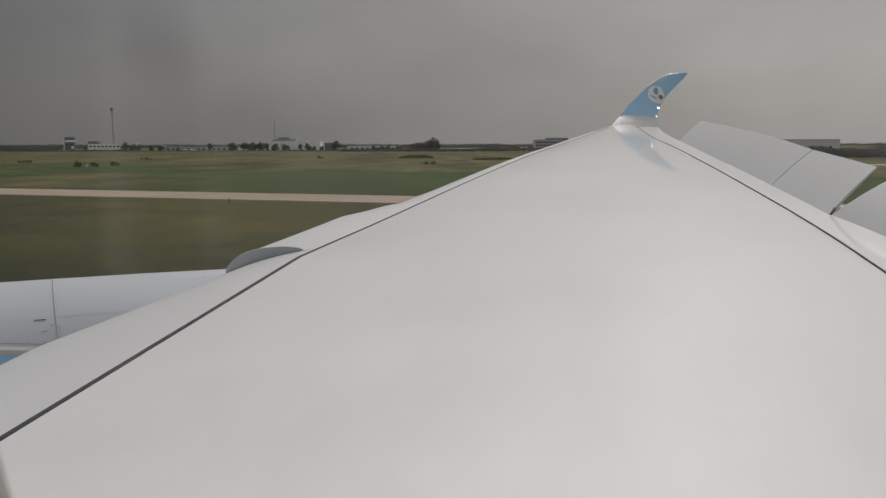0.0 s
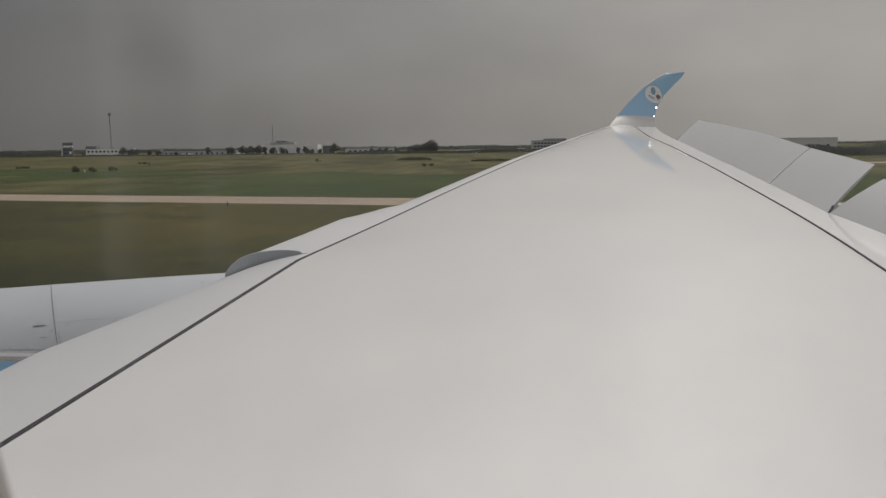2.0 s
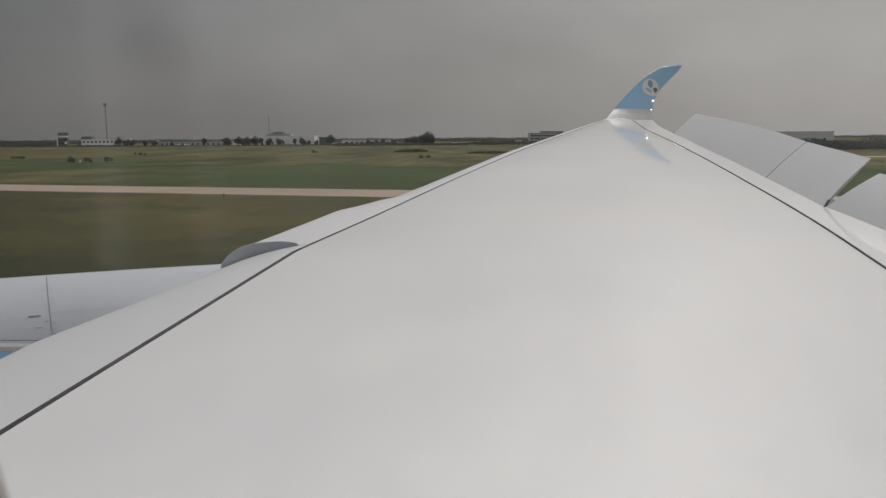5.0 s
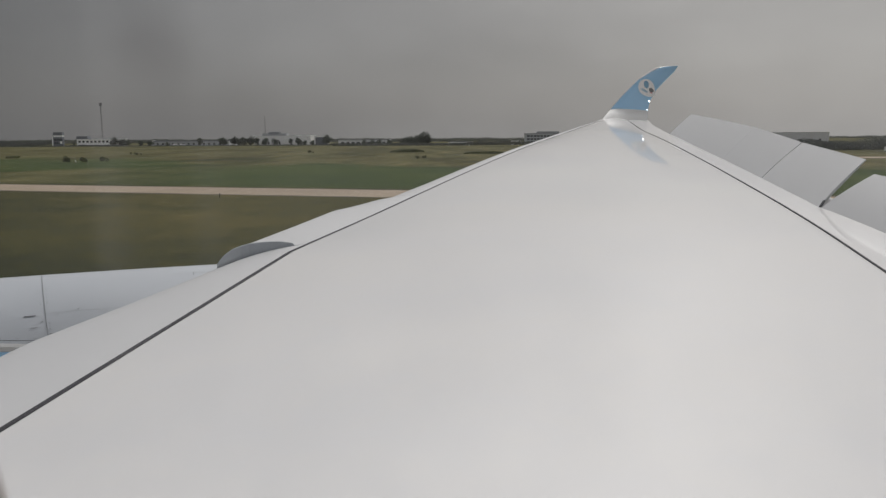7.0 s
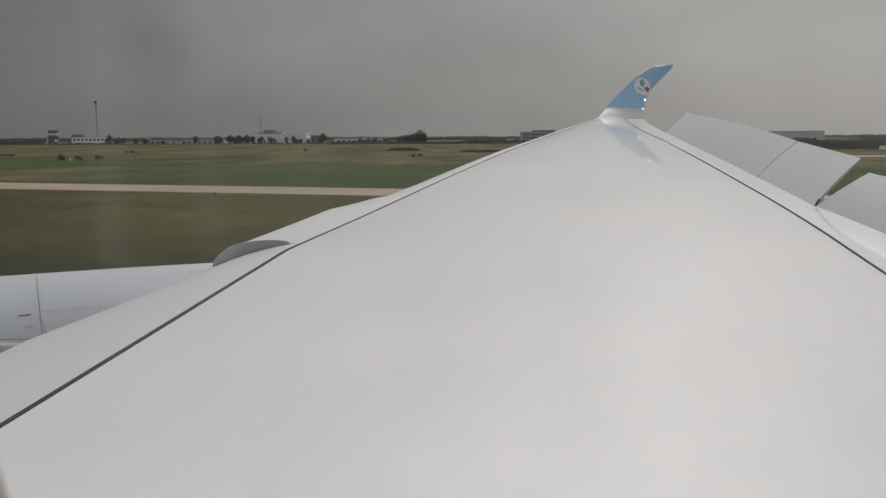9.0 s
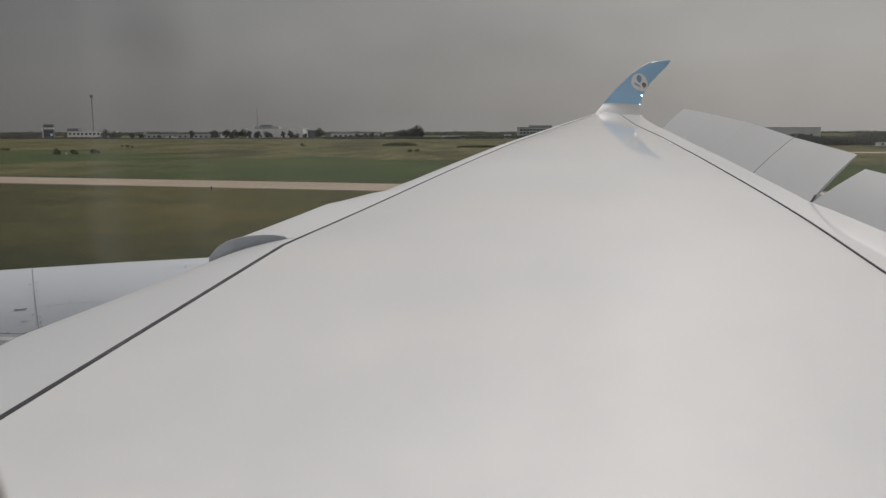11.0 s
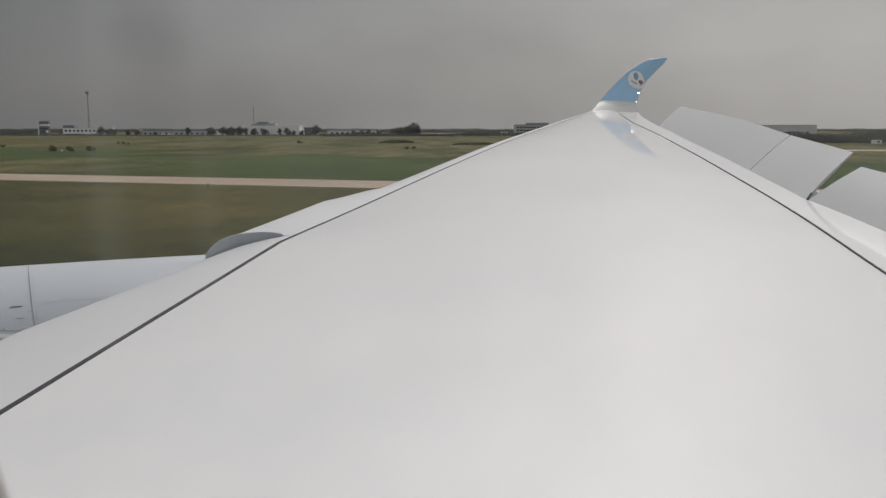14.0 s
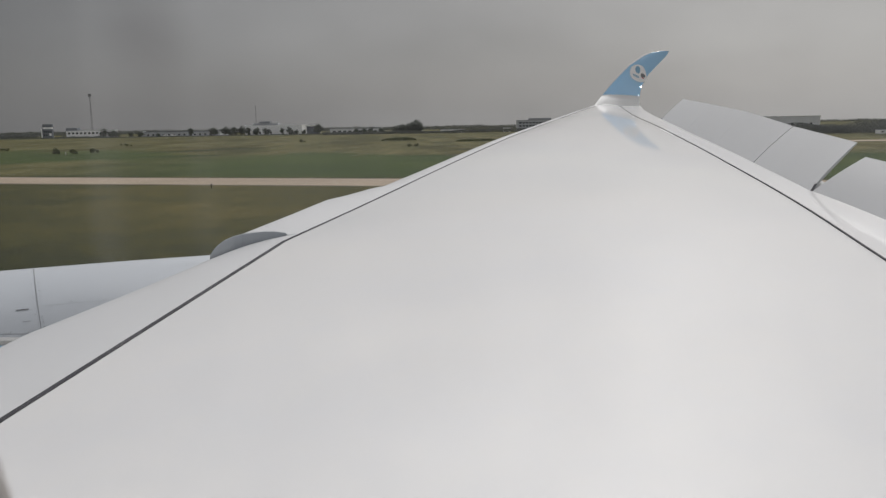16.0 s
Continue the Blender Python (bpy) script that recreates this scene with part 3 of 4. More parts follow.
def flap(s0, s1, name, label):
    """A flap behind the spoilers, drooped, its nose tucked under them."""
    bm = bmesh.new()
    rows = []
    for i in range(13):
        s = s0 + (s1 - s0) * i / 12
        x, z = foot(s)
        c = 2.5 - 0.06 * s
        top = [(x + 0.025 + c * v, z - 0.012 - 0.36 * c * v ** 1.6 + 0.05 * math.sin(math.pi * v)) for v in (k / 8 for k in range(9))]
        low = [(x + 0.025 + c * v, z - 0.06 - 0.36 * c * v ** 1.6 - 0.13 * (1 - v) * math.sqrt(v + 0.02)) for v in (1 - k / 8 for k in range(1, 9))]
        rows.append([ac(s, px, pz) for px, pz in top + low])
    vs = sheet(bm, rows, closed=True)
    bm.faces.new(vs[0])
    bm.faces.new(list(reversed(vs[-1])))
    bmesh.ops.recalc_face_normals(bm, faces=bm.faces)
    ob = part(name, bm, M_SPOILER, wing, label, smooth=True)
    ob.data.set_sharp_from_angle(angle=radians(35))


flap(2.4, 8.14, "flap", "pale grey inboard flap, lowered")
flap(8.17, 17.6, "flap", "pale grey outboard flap, lowered")


def hinge_arms():
    for s in (8.165, 8.135):
        x, z = foot(s)
        bm = cyl(bmesh.new(), ac(s, x - 0.01, z - 0.03), ac(s, x + 0.07, z + 0.09), 0.009, 0.007, 8)
        part("hinge_arm", bm, M_SEAM, wing, "grey spoiler hinge arm")


hinge_arms()


def winglet():
    """Upswept tip: lofted sections of s, nose x and z, tail x and z."""
    sec = ((28.7, 15.1, 0.30, 17.3, 0.28), (29.05, 15.27, 0.50, 17.38, 0.46), (29.22, 15.36, 0.66, 17.5, 0.60), (29.45, 15.66, 0.885, 17.68, 0.85), (29.77, 16.08, 1.164, 17.87, 1.112), (29.92, 16.41, 1.442, 17.98, 1.318),
           (30.08, 16.79, 1.751, 18.15, 1.576), (30.39, 17.69, 2.431, 18.62, 2.039), (30.69, 18.5, 2.833, 19.28, 2.513), (30.85, 19.06, 3.049, 19.78, 2.884), (30.9, 19.57, 3.111, 19.99, 3.131))

    def loft(rows_in, mat, name, label, grow=0.0):
        bm = bmesh.new()
        rows = []
        for s, xn, zn, xt, zt in rows_in:
            ch = math.hypot(xt - xn, zt - zn)
            near, far_ = [], []
            for j in range(13):
                v = j / 12
                t = 0.30 * ch * 0.25 * (math.sqrt(v) * (1 - v) * 1.6) + 0.012 + grow
                p = (s, xn + (xt - xn) * v, zn + (zt - zn) * v)
                lean = min(0.75, max(0.1, (s - 28.7) * 0.6))
                near.append(ac(p[0] - t * lean, p[1], p[2] + t * (1 - lean)))
                far_.append(ac(p[0] + t * lean, p[1], p[2] - t * (1 - lean)))
            rows.append(near + far_[::-1])
        vs = sheet(bm, rows, closed=True)
        bm.faces.new(vs[0])
        bm.faces.new(list(reversed(vs[-1])))
        bmesh.ops.recalc_face_normals(bm, faces=bm.faces)
        ob = part(name, bm, mat, airliner, label, smooth=True)
        ob.data.set_sharp_from_angle(angle=radians(50))
        return ob

    def finer(rows, k):
        out = []
        for a, b in zip(rows, rows[1:]):
            out += [tuple(p + (q - p) * i / k for p, q in zip(a, b)) for i in range(k)]
        return out + [rows[-1]]

    loft(finer(sec[:5], 4), M_ROOT, "winglet_root", "white root of the winglet")
    blade = loft(finer(sec[4:], 3), M_BLUE, "winglet", "sky-blue upswept winglet with a round white emblem")
    bm = bmesh.new()
    rows = []
    for k, (s, xn, zn, xt, zt) in enumerate(finer(sec[4:-1], 4)):
        rows.append([ac(s - 0.03 * math.cos(a), xn - 0.012 + 0.03 * math.sin(a), zn + 0.02 + 0.028 * math.sin(a)) for a in (2 * math.pi * j / 6 for j in range(6))])
    sheet(bm, rows, closed=True)
    bmesh.ops.recalc_face_normals(bm, faces=bm.faces)
    part("leading_edge", bm, M_STEEL, blade, "bare metal leading edge", smooth=True)
    # round emblem, plain shapes only, laid on the curve of the blade
    spine = sec[4:]

    def near(w, v, lift):
        """Place on the near face: w along the blade in sections, v from nose to tail."""
        i = min(int(w), len(spine) - 2)
        s, xn, zn, xt, zt = (p + (q - p) * (w - i) for p, q in zip(spine[i], spine[i + 1]))
        ch = math.hypot(xt - xn, zt - zn)
        t = 0.12 * ch * math.sqrt(max(v, 0.0)) * (1 - v) + 0.012 + lift
        lean = min(0.75, max(0.1, (s - 28.7) * 0.6))
        return ac(s - t * lean, xn + (xt - xn) * v, zn + (zt - zn) * v + t * (1 - lean))

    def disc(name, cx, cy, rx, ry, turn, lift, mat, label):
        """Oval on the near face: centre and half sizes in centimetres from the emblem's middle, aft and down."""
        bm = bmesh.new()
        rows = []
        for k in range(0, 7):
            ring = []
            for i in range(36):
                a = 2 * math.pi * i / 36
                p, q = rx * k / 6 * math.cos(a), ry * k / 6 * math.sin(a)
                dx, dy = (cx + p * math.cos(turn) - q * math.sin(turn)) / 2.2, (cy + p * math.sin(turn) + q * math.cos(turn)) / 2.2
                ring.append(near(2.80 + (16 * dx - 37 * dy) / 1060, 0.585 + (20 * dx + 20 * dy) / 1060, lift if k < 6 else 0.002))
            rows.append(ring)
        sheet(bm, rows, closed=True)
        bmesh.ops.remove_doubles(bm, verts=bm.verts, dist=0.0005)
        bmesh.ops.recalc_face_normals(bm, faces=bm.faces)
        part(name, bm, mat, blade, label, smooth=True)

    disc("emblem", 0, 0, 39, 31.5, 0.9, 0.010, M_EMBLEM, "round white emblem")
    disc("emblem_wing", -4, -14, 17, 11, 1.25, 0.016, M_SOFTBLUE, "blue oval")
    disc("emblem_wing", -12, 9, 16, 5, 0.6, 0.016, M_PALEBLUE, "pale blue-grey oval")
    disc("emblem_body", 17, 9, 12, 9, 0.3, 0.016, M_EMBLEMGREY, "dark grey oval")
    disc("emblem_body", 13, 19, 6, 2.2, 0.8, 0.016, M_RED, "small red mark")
    # small emissive white spots set on the trailing edge
    for w, r in ((1.75, 0.04), (0.12, 0.017)):
        bm = bmesh.new()
        c = near(w, 0.965, 0.012)
        bmesh.ops.create_uvsphere(bm, u_segments=14, v_segments=8, radius=r, matrix=Matrix.Translation(c) @ Matrix.Diagonal((1.0, 0.5, 0.8, 1)))
        part("bright_spot", bm, M_GLOW_SPOT, blade, "small glowing white spot", smooth=True)



winglet()


def engine():
    """Nacelle along the aircraft axis, hung under the wing on its pylon."""
    s_e, z_e = 9.4, -3.48
    nac = part("engine", bmesh.new(), M_NACELLE, airliner, "white engine nacelle with riveted seams")
    bm = bmesh.new()
    prof = ((-5.3, 1.62), (-5.25, 1.72), (-5.1, 1.81), (-4.7, 1.9), (-4.0, 1.96), (-3.0, 1.98), (-2.0, 1.97), (-1.0, 1.955), (0.0, 1.93), (0.6, 1.87), (1.2, 1.72))
    prof_in = ((1.15, 1.66), (-1.0, 1.5), (-4.6, 1.5), (-5.2, 1.56))

    def ring(x, r):
        return [ac(s_e + 0.86 * r * math.cos(2 * math.pi * i / 72), x, z_e + 0.034 * (x + 1.8) + r * math.sin(2 * math.pi * i / 72)) for i in range(72)]
    rows = [ring(x, r) for x, r in prof + prof_in]
    rows.append(rows[0])
    sheet(bm, rows[:-1], closed=True)
    bmesh.ops.recalc_face_normals(bm, faces=bm.faces)
    fill(nac, bm)

    def skin(x, deg, lift=0.004):
        """A place on the cowl: angle from straight up towards the cabin."""
        r = lerp_table(prof, x)[0] + lift
        return ac(s_e - 0.86 * r * math.sin(radians(deg)), x, z_e + 0.034 * (x + 1.8) + r * math.cos(radians(deg)))

    def strip(name, pts, w, mat, label):
        bm = bmesh.new()
        sheet(bm, [[skin(x - dx * w, d - dd * w, 0.004), skin(x + dx * w, d + dd * w, 0.004)] for x, d, dx, dd in pts])
        part(name, bm, mat, nac, label)

    def tilt(x):
        """Degrees by which the strake line falls on its way aft."""
        return 4.0 * (x + 2.5)

    strip("cowl_seam", [(-1.96 + 0.006 * d, d, 1, 0) for d in range(-30, 90, 2)], 0.0035, M_JOINT, "grey joint between cowls")
    strip("panel_seam", [(-1.78 + 0.1 * i, 29.6, 0, 0.05) for i in range(24)], 1.0, M_JOINT, "fine panel joint")
    strip("panel_seam", [(-0.54 + 0.03 * i, 9.5, 0, 0.07) for i in range(15)], 1.0, M_JOINT, "fine panel joint")
    strip("panel_seam", [(-4.5 + 0.1 * i, 37.9 + tilt(-4.5 + 0.1 * i), 0, 0.1) for i in range(33)], 1.0, M_SEAM, "dark panel joint above the strake")
    strip("latch", [(-1.98 + 0.0165 * i, 30.4, 0, 0.22) for i in range(8)], 1.0, M_SEAM, "dark latch")
    strip("latch", [(-1.9 + 0.014 * i, 35.6, 0, 0.14) for i in range(6)], 1.0, M_JOINT, "grey latch")

    def rivet(x, d, r=0.0068):
        bm = bmesh.new()
        bmesh.ops.create_uvsphere(bm, u_segments=8, v_segments=4, radius=r, matrix=Matrix.Translation(skin(x, d, 0.0)))
        part("rivet", bm, M_JOINT, nac)

    for dx, marks in ((0.03, (15.5, 21, 24.3, 34, 36.3, 38.3)), (-0.035, (16.5, 24.7, 33))):
        for d in marks:
            rivet(-1.96 + 0.006 * d + dx, d)
    for i in range(14):
        rivet(-3.6 + 0.16 * i, 37.1 + tilt(-3.6 + 0.16 * i))
        rivet(-3.66 + 0.16 * i, 38.4 + tilt(-3.66 + 0.16 * i), 0.005)
    for x, d in ((-1.66, 30.3), (-1.47, 28.4), (-1.2, 30.3), (-0.54, 9.5), (-0.33, 9.2), (-0.13, 9.5), (-0.33, 11.0)):
        rivet(x, d)
    # strake and the blue livery band below it
    bm = bmesh.new()
    rows = []
    for i in range(15):
        x = -4.2 + 2.55 * i / 14
        out = 0.14 * math.sin(math.pi * i / 14) ** 0.6
        rows.append([skin(x, d + tilt(x), lift) for d, lift in ((38.7, -0.01), (39.4, out * 0.25), (40.6, out * 0.25), (41.8, -0.01))])
    sheet(bm, rows)
    bmesh.ops.recalc_face_normals(bm, faces=bm.faces)
    part("strake", bm, M_WHITE, nac, "white nacelle strake")
    bm = bmesh.new()
    sheet(bm, [[skin(-4.6 + 0.2 * i, d + tilt(-4.6 + 0.2 * i) * (126 - d) / 83, 0.003) for d in range(42, 126, 2)] for i in range(15)])
    part("livery_band", bm, M_BLUE, nac, "sky-blue livery patch")
    # pylon
    bm = bmesh.new()
    prof_p = ((-0.12, 8.05, -1.72), (-0.075, 8.06, -1.4), (-0.057, 8.074, -1.263), (-0.033, 8.093, -1.231), (0.008, 8.126, -1.188), (0.095, 8.199, -1.137), (0.182, 8.274, -1.114),
              (0.271, 8.33, -1.101), (0.389, 8.37, -1.096), (0.509, 8.40, -1.096), (0.599, 8.42, -1.102), (0.665, 8.43, -1.112), (0.74, 8.435, -1.128), (0.80, 8.437, -1.2))
    rows = []
    for x, sn, z in prof_p:
        far_s = sn + 0.26 - 0.2 * max(0.0, x)
        rows.append([ac(sn, x, -1.75), ac(sn, x, z - 0.006), ac(sn + 0.006, x, z), ac(far_s - 0.02, x, z - 0.05), ac(far_s, x, z - 0.08), ac(far_s, x, -1.75)])
    vs = sheet(bm, rows, closed=True)
    bm.faces.new(vs[0])
    bm.faces.new(list(reversed(vs[-1])))
    bmesh.ops.recalc_face_normals(bm, faces=bm.faces)
    part("pylon", bm, M_GREY, airliner, "grey pylon fairing over the leading edge")


engine()


def fuselage():
    """Plain tube that closes the cabin round the eye, tapered to nose and tail, with the window plate let into it."""
    sc, zc, r = -2.72, -0.35, 2.93
    bm = bmesh.new()
    # unseen nose and tail, added to hold sky light off wing and nacelle
    ends = ((-28.2, 0.06, -0.75), (-28.0, 0.2, -0.72), (-27.4, 0.42, -0.6), (-26.2, 0.66, -0.4), (-24.5, 0.85, -0.18), (-22.5, 0.96, -0.05), (-20.0, 1.0, 0.0))
    tail = ((16.0, 1.0, 0.0), (20.0, 0.93, 0.18), (25.0, 0.74, 0.62), (30.0, 0.48, 1.15), (34.0, 0.24, 1.55), (36.0, 0.1, 1.75))
    rings = ends + tuple((-9.0 + 18.0 * i / 60, 1.0, 0.0) for i in range(61)) + tail        # along the cabin, share of the radius, lift
    xs = [x for x, _, _ in rings]
    n = 64
    vs = [[bm.verts.new(ac(sc + r * q * math.cos(2 * math.pi * k / n), x, zc + up + r * q * math.sin(2 * math.pi * k / n))) for k in range(n)] for x, q, up in rings]
    for i in range(len(xs) - 1):
        for k in range(n):
            if -0.2 < xs[i] + 0.15 < 0.5 and k <= 2:
                continue
            j = (k + 1) % n
            bm.faces.new((vs[i][k], vs[i][j], vs[i + 1][j], vs[i + 1][k]))
    bm.faces.new(vs[0])
    bm.faces.new(list(reversed(vs[-1])))
    body = part("fuselage", bm, M_FUSELAGE, airliner, "pale blue-grey painted fuselage skin", smooth=True)
    body.data.set_sharp_from_angle(angle=radians(40))
    # window plate with rounded opening
    cx, cz, a, b, ex = 0.1416, 0.045, 0.1944, 0.2105, 0.5
    ang = [2 * math.pi * i / 128 for i in range(128)]

    def curve(k, e=ex):
        return [(cx + a * k * math.copysign(abs(math.cos(t)) ** e, math.cos(t)), cz + b * k * math.copysign(abs(math.sin(t)) ** e, math.sin(t))) for t in ang]

    bm = bmesh.new()
    loops = [[ac(s, x, z) for x, z in curve(k)] for s, k in ((0.235, 1.2), (0.20, 1.05), (0.188, 1.01), (0.183, 1.0), (0.178, 1.004), (0.168, 1.03), (0.162, 1.09), (0.16, 1.5))]
    rim = []
    for t in ang:
        u, v = math.cos(t), math.sin(t)
        m = max(abs(u), abs(v))
        rz = 0.08 + 0.47 * v / m
        rim.append(ac(sc + math.sqrt(r * r - (rz - zc) ** 2) - 0.004, 0.15 + 0.48 * u / m, rz))
    sheet(bm, loops + [rim], closed=True)
    pane = bmesh.new()
    rim_p = [pane.verts.new(ac(0.215, x, z)) for x, z in curve(1.12)]
    back_p = [pane.verts.new(ac(0.219, x, z)) for x, z in curve(1.12)]
    pane.faces.new(rim_p)
    pane.faces.new(back_p[::-1])
    for i in range(128):
        pane.faces.new((rim_p[i], rim_p[(i + 1) % 128], back_p[(i + 1) % 128], back_p[i]))
    glass = part("window_pane", pane, M_PANE, airliner, "dusty clear acrylic window pane with painted reflections")
    glass.visible_shadow = False
    part("window_surround", bm, M_LINER, airliner, "grey cabin window surround", smooth=True)


def landing_gear(s, x):
    """Plain main gear that carries the aircraft."""
    gear = part("landing_gear", cyl(bmesh.new(), ac(s, x, -1.9), ac(s, x, -5.3), 0.19, 0.15, 16), M_STEEL, airliner, "steel main gear leg", smooth=True)
    part("bogie_beam", cyl(bmesh.new(), ac(s, x - 1.05, -5.5), ac(s, x + 1.05, -5.5), 0.14, 0.14, 12), M_STEEL, gear)
    for dx in (-1.0, 1.0):
        for ds in (-0.6, 0.6):
            bm = bmesh.new()
            prof = ((0.2, 0.3), (0.26, 0.5), (0.24, 0.62), (0.17, 0.68), (-0.17, 0.68), (-0.24, 0.62), (-0.26, 0.5), (-0.2, 0.3))
            sheet(bm, [[ac(s + ds + w, x + dx + r * math.cos(2 * math.pi * i / 32), -5.51 + r * math.sin(2 * math.pi * i / 32)) for i in range(32)] for w, r in prof], closed=True)
            part("tyre", bm, M_SEAL, gear, "black rubber tyre", smooth=True)


landing_gear(2.4, 4.2)
landing_gear(-7.8, 4.2)
fuselage()

# ---- ground ----
def ground():
    bm = bmesh.new()
    n = 72
    rings = (0.0, 40, 80, 120, 180, 260, 400, 700, 1200, 2400, 4900)
    rows = []
    for r in rings[1:]:
        rows.append([Vector((r * math.cos(2 * math.pi * i / n), r * math.sin(2 * math.pi * i / n), 0)) for i in range(n)])
    vs = sheet(bm, rows, closed=True)
    bm.faces.new(vs[0])
    bmesh.ops.recalc_face_normals(bm, faces=bm.faces)
    ob = link("ground", bm, M_GRASS)
    return tagged(ob, "flat airfield grass, olive near and straw-coloured beyond", "ground", kind="structure")


ground()


def pavement(name, pts, width, mat, label, z=0.02):
    """A paved strip along a centre line, with square edges a little above the turf."""
    bm = bmesh.new()
    rows = []
    for i, p in enumerate(pts):
        a, b = pts[max(0, i - 1)], pts[min(len(pts) - 1, i + 1)]
        d = Vector((b[0] - a[0], b[1] - a[1], 0)).normalized()
        nrm = Vector((-d.y, d.x, 0)) * width / 2
        c = Vector((p[0], p[1], 0))
        rows.append([c - nrm * 1.0 + Vector((0, 0, -0.05)), c - nrm + Vector((0, 0, z)), c + nrm + Vector((0, 0, z)), c + nrm + Vector((0, 0, -0.05))])
    sheet(bm, rows)
    bmesh.ops.recalc_face_normals(bm, faces=bm.faces)
    return tagged(link(name, bm, mat), label, "taxiway", kind="structure")


pavement("taxiway", [(-420 + 12 * i, 202.6 - 0.281 * 12 * i) for i in range(-2, 47)], 10.4, M_CONCRETE, "pale concrete taxiway through the grass")
pavement("taxiway", [(60 + 20 * i, 236 - 4.0 * i) for i in range(30)], 16, M_CONCRETE, "pale concrete taxiway through the grass")
pavement("verge", [(-420 + 12 * i, 202.6 - 0.281 * 12 * i) for i in range(-2, 47)], 12.6, M_VERGE, "dark rough turf edge along the taxiway", z=0.008)
pavement("runway", [tuple(ac(-6, x, 0))[:2] for x in range(-900, 1000, 50)], 50, M_SLAB, "tan concrete runway under the aircraft", z=0.012)


# ---- trees and scrub ----
def leaf_clump(bm, c, r, n, rng, size):
    """A loose, uneven clump of leafy sprays."""
    for _ in range(n):
        d = Vector((rng.gauss(0, 1), rng.gauss(0, 1), rng.gauss(0, 0.9))).normalized() * r * rng.random() ** 0.4
        p = c + d
        a = Vector((rng.gauss(0, 1), rng.gauss(0, 1), rng.gauss(0, 1))).normalized()
        b = a.orthogonal().normalized()
        k = size * rng.uniform(0.6, 1.4)
        v = [bm.verts.new(p + a * k), bm.verts.new(p + b * k * 0.7), bm.verts.new(p - a * k * 0.9), bm.verts.new(p - b * k * 0.6 + a.cross(b) * k * 0.4)]
        bm.faces.new((v[0], v[1], v[2]))
        bm.faces.new((v[0], v[2], v[3]))


def tree(h, w, seed, label, at, slim=False, group="trees along the buildings"):
    """A tree: tapered trunk with limbs, and a crown of many sprays with gaps."""
    rng = random.Random(seed)
    t = thing("tree", label, "tree", group, at=at)
    bm = bmesh.new()
    top = h * (0.62 if not slim else 0.85)
    cyl(bm, (0, 0, -0.1), (0, 0, top), 0.03 * h, 0.008 * h, 8)
    limbs = []
    for i in range(7):
        z = h * rng.uniform(0.18, 0.55)
        a = i * 2.4 + rng.random()
        q = Vector((math.cos(a) * w * rng.uniform(0.22, 0.42), math.sin(a) * w * rng.uniform(0.22, 0.42), z + h * rng.uniform(0.12, 0.3)))
        cyl(bm, (0, 0, z), q, 0.011 * h, 0.004 * h, 5)
        limbs.append(q)
    part("trunk", bm, M_BARK, t)
    bm = bmesh.new()
    for q in limbs:
        leaf_clump(bm, q, w * 0.26, 70, rng, 0.045 * h)
    for _ in range(14):
        z = rng.uniform(0.2, 0.97)
        k = (1 - abs(z - 0.5) * 1.35) * w * 0.42
        a = rng.random() * 6.28
        leaf_clump(bm, Vector((math.cos(a) * k * rng.random(), math.sin(a) * k * rng.random(), z * h * 0.93)), w * 0.24, 70, rng, 0.045 * h)
    part("crown", bm, M_LEAF_HAZED, t, "dark green leaves")
    return t


KINDS = [tree(9, 8, 11, "broad dark green tree on the airfield edge", (-318, 722, 0)), tree(7, 6.5, 12, "broad dark green tree on the airfield edge", (-308, 716, 0)),
         tree(8, 4.5, 13, "slim dark green tree beside the buildings", (-236, 718, 0), True), tree(6, 7, 14, "low spreading dark green tree by the buildings", (-302, 712, 0)),
         tree(11.5, 9, 15, "tall dark green tree in a copse", (-28, 722, 0), group="copse")]


def plant(kind, x, y, size, turn):
    c = copy_thing(KINDS[kind], pose(x, y, 0, 0, 0, turn) @ Matrix.Scale(size, 4))
    return c


rng = random.Random(5)
for kind, x, size in ((1, -290, 0.8), (3, -282, 0.9), (2, -216, 0.95), (0, -210, 0.9), (0, -204, 1.0), (1, -199, 1.0), (0, -193, 0.95), (0, -187, 1.0), (2, -179, 0.95),
                      (1, -173, 1.0), (3, -165, 1.1), (2, -151, 0.85), (2, -144, 0.95), (3, -140, 0.8), (1, -136, 0.7), (3, -131, 0.8), (0, -116, 1.1), (1, -82, 0.75), (3, -74, 0.8),
                      (1, -69, 0.8), (3, -59, 0.85), (2, -350, 0.5), (3, -262, 0.6), (1, 24, 0.6), (3, 40, 0.6)):
    plant(kind, x, 712 + rng.uniform(-8, 8), size, rng.uniform(0, 360))
for x, size in ((-47, 0.55), (-43, 0.62), (-39, 0.68), (-35, 0.75), (-32, 0.8), (-24, 0.8)):
    plant(4, x, 722 + rng.uniform(-8, 8), size, rng.uniform(0, 360))


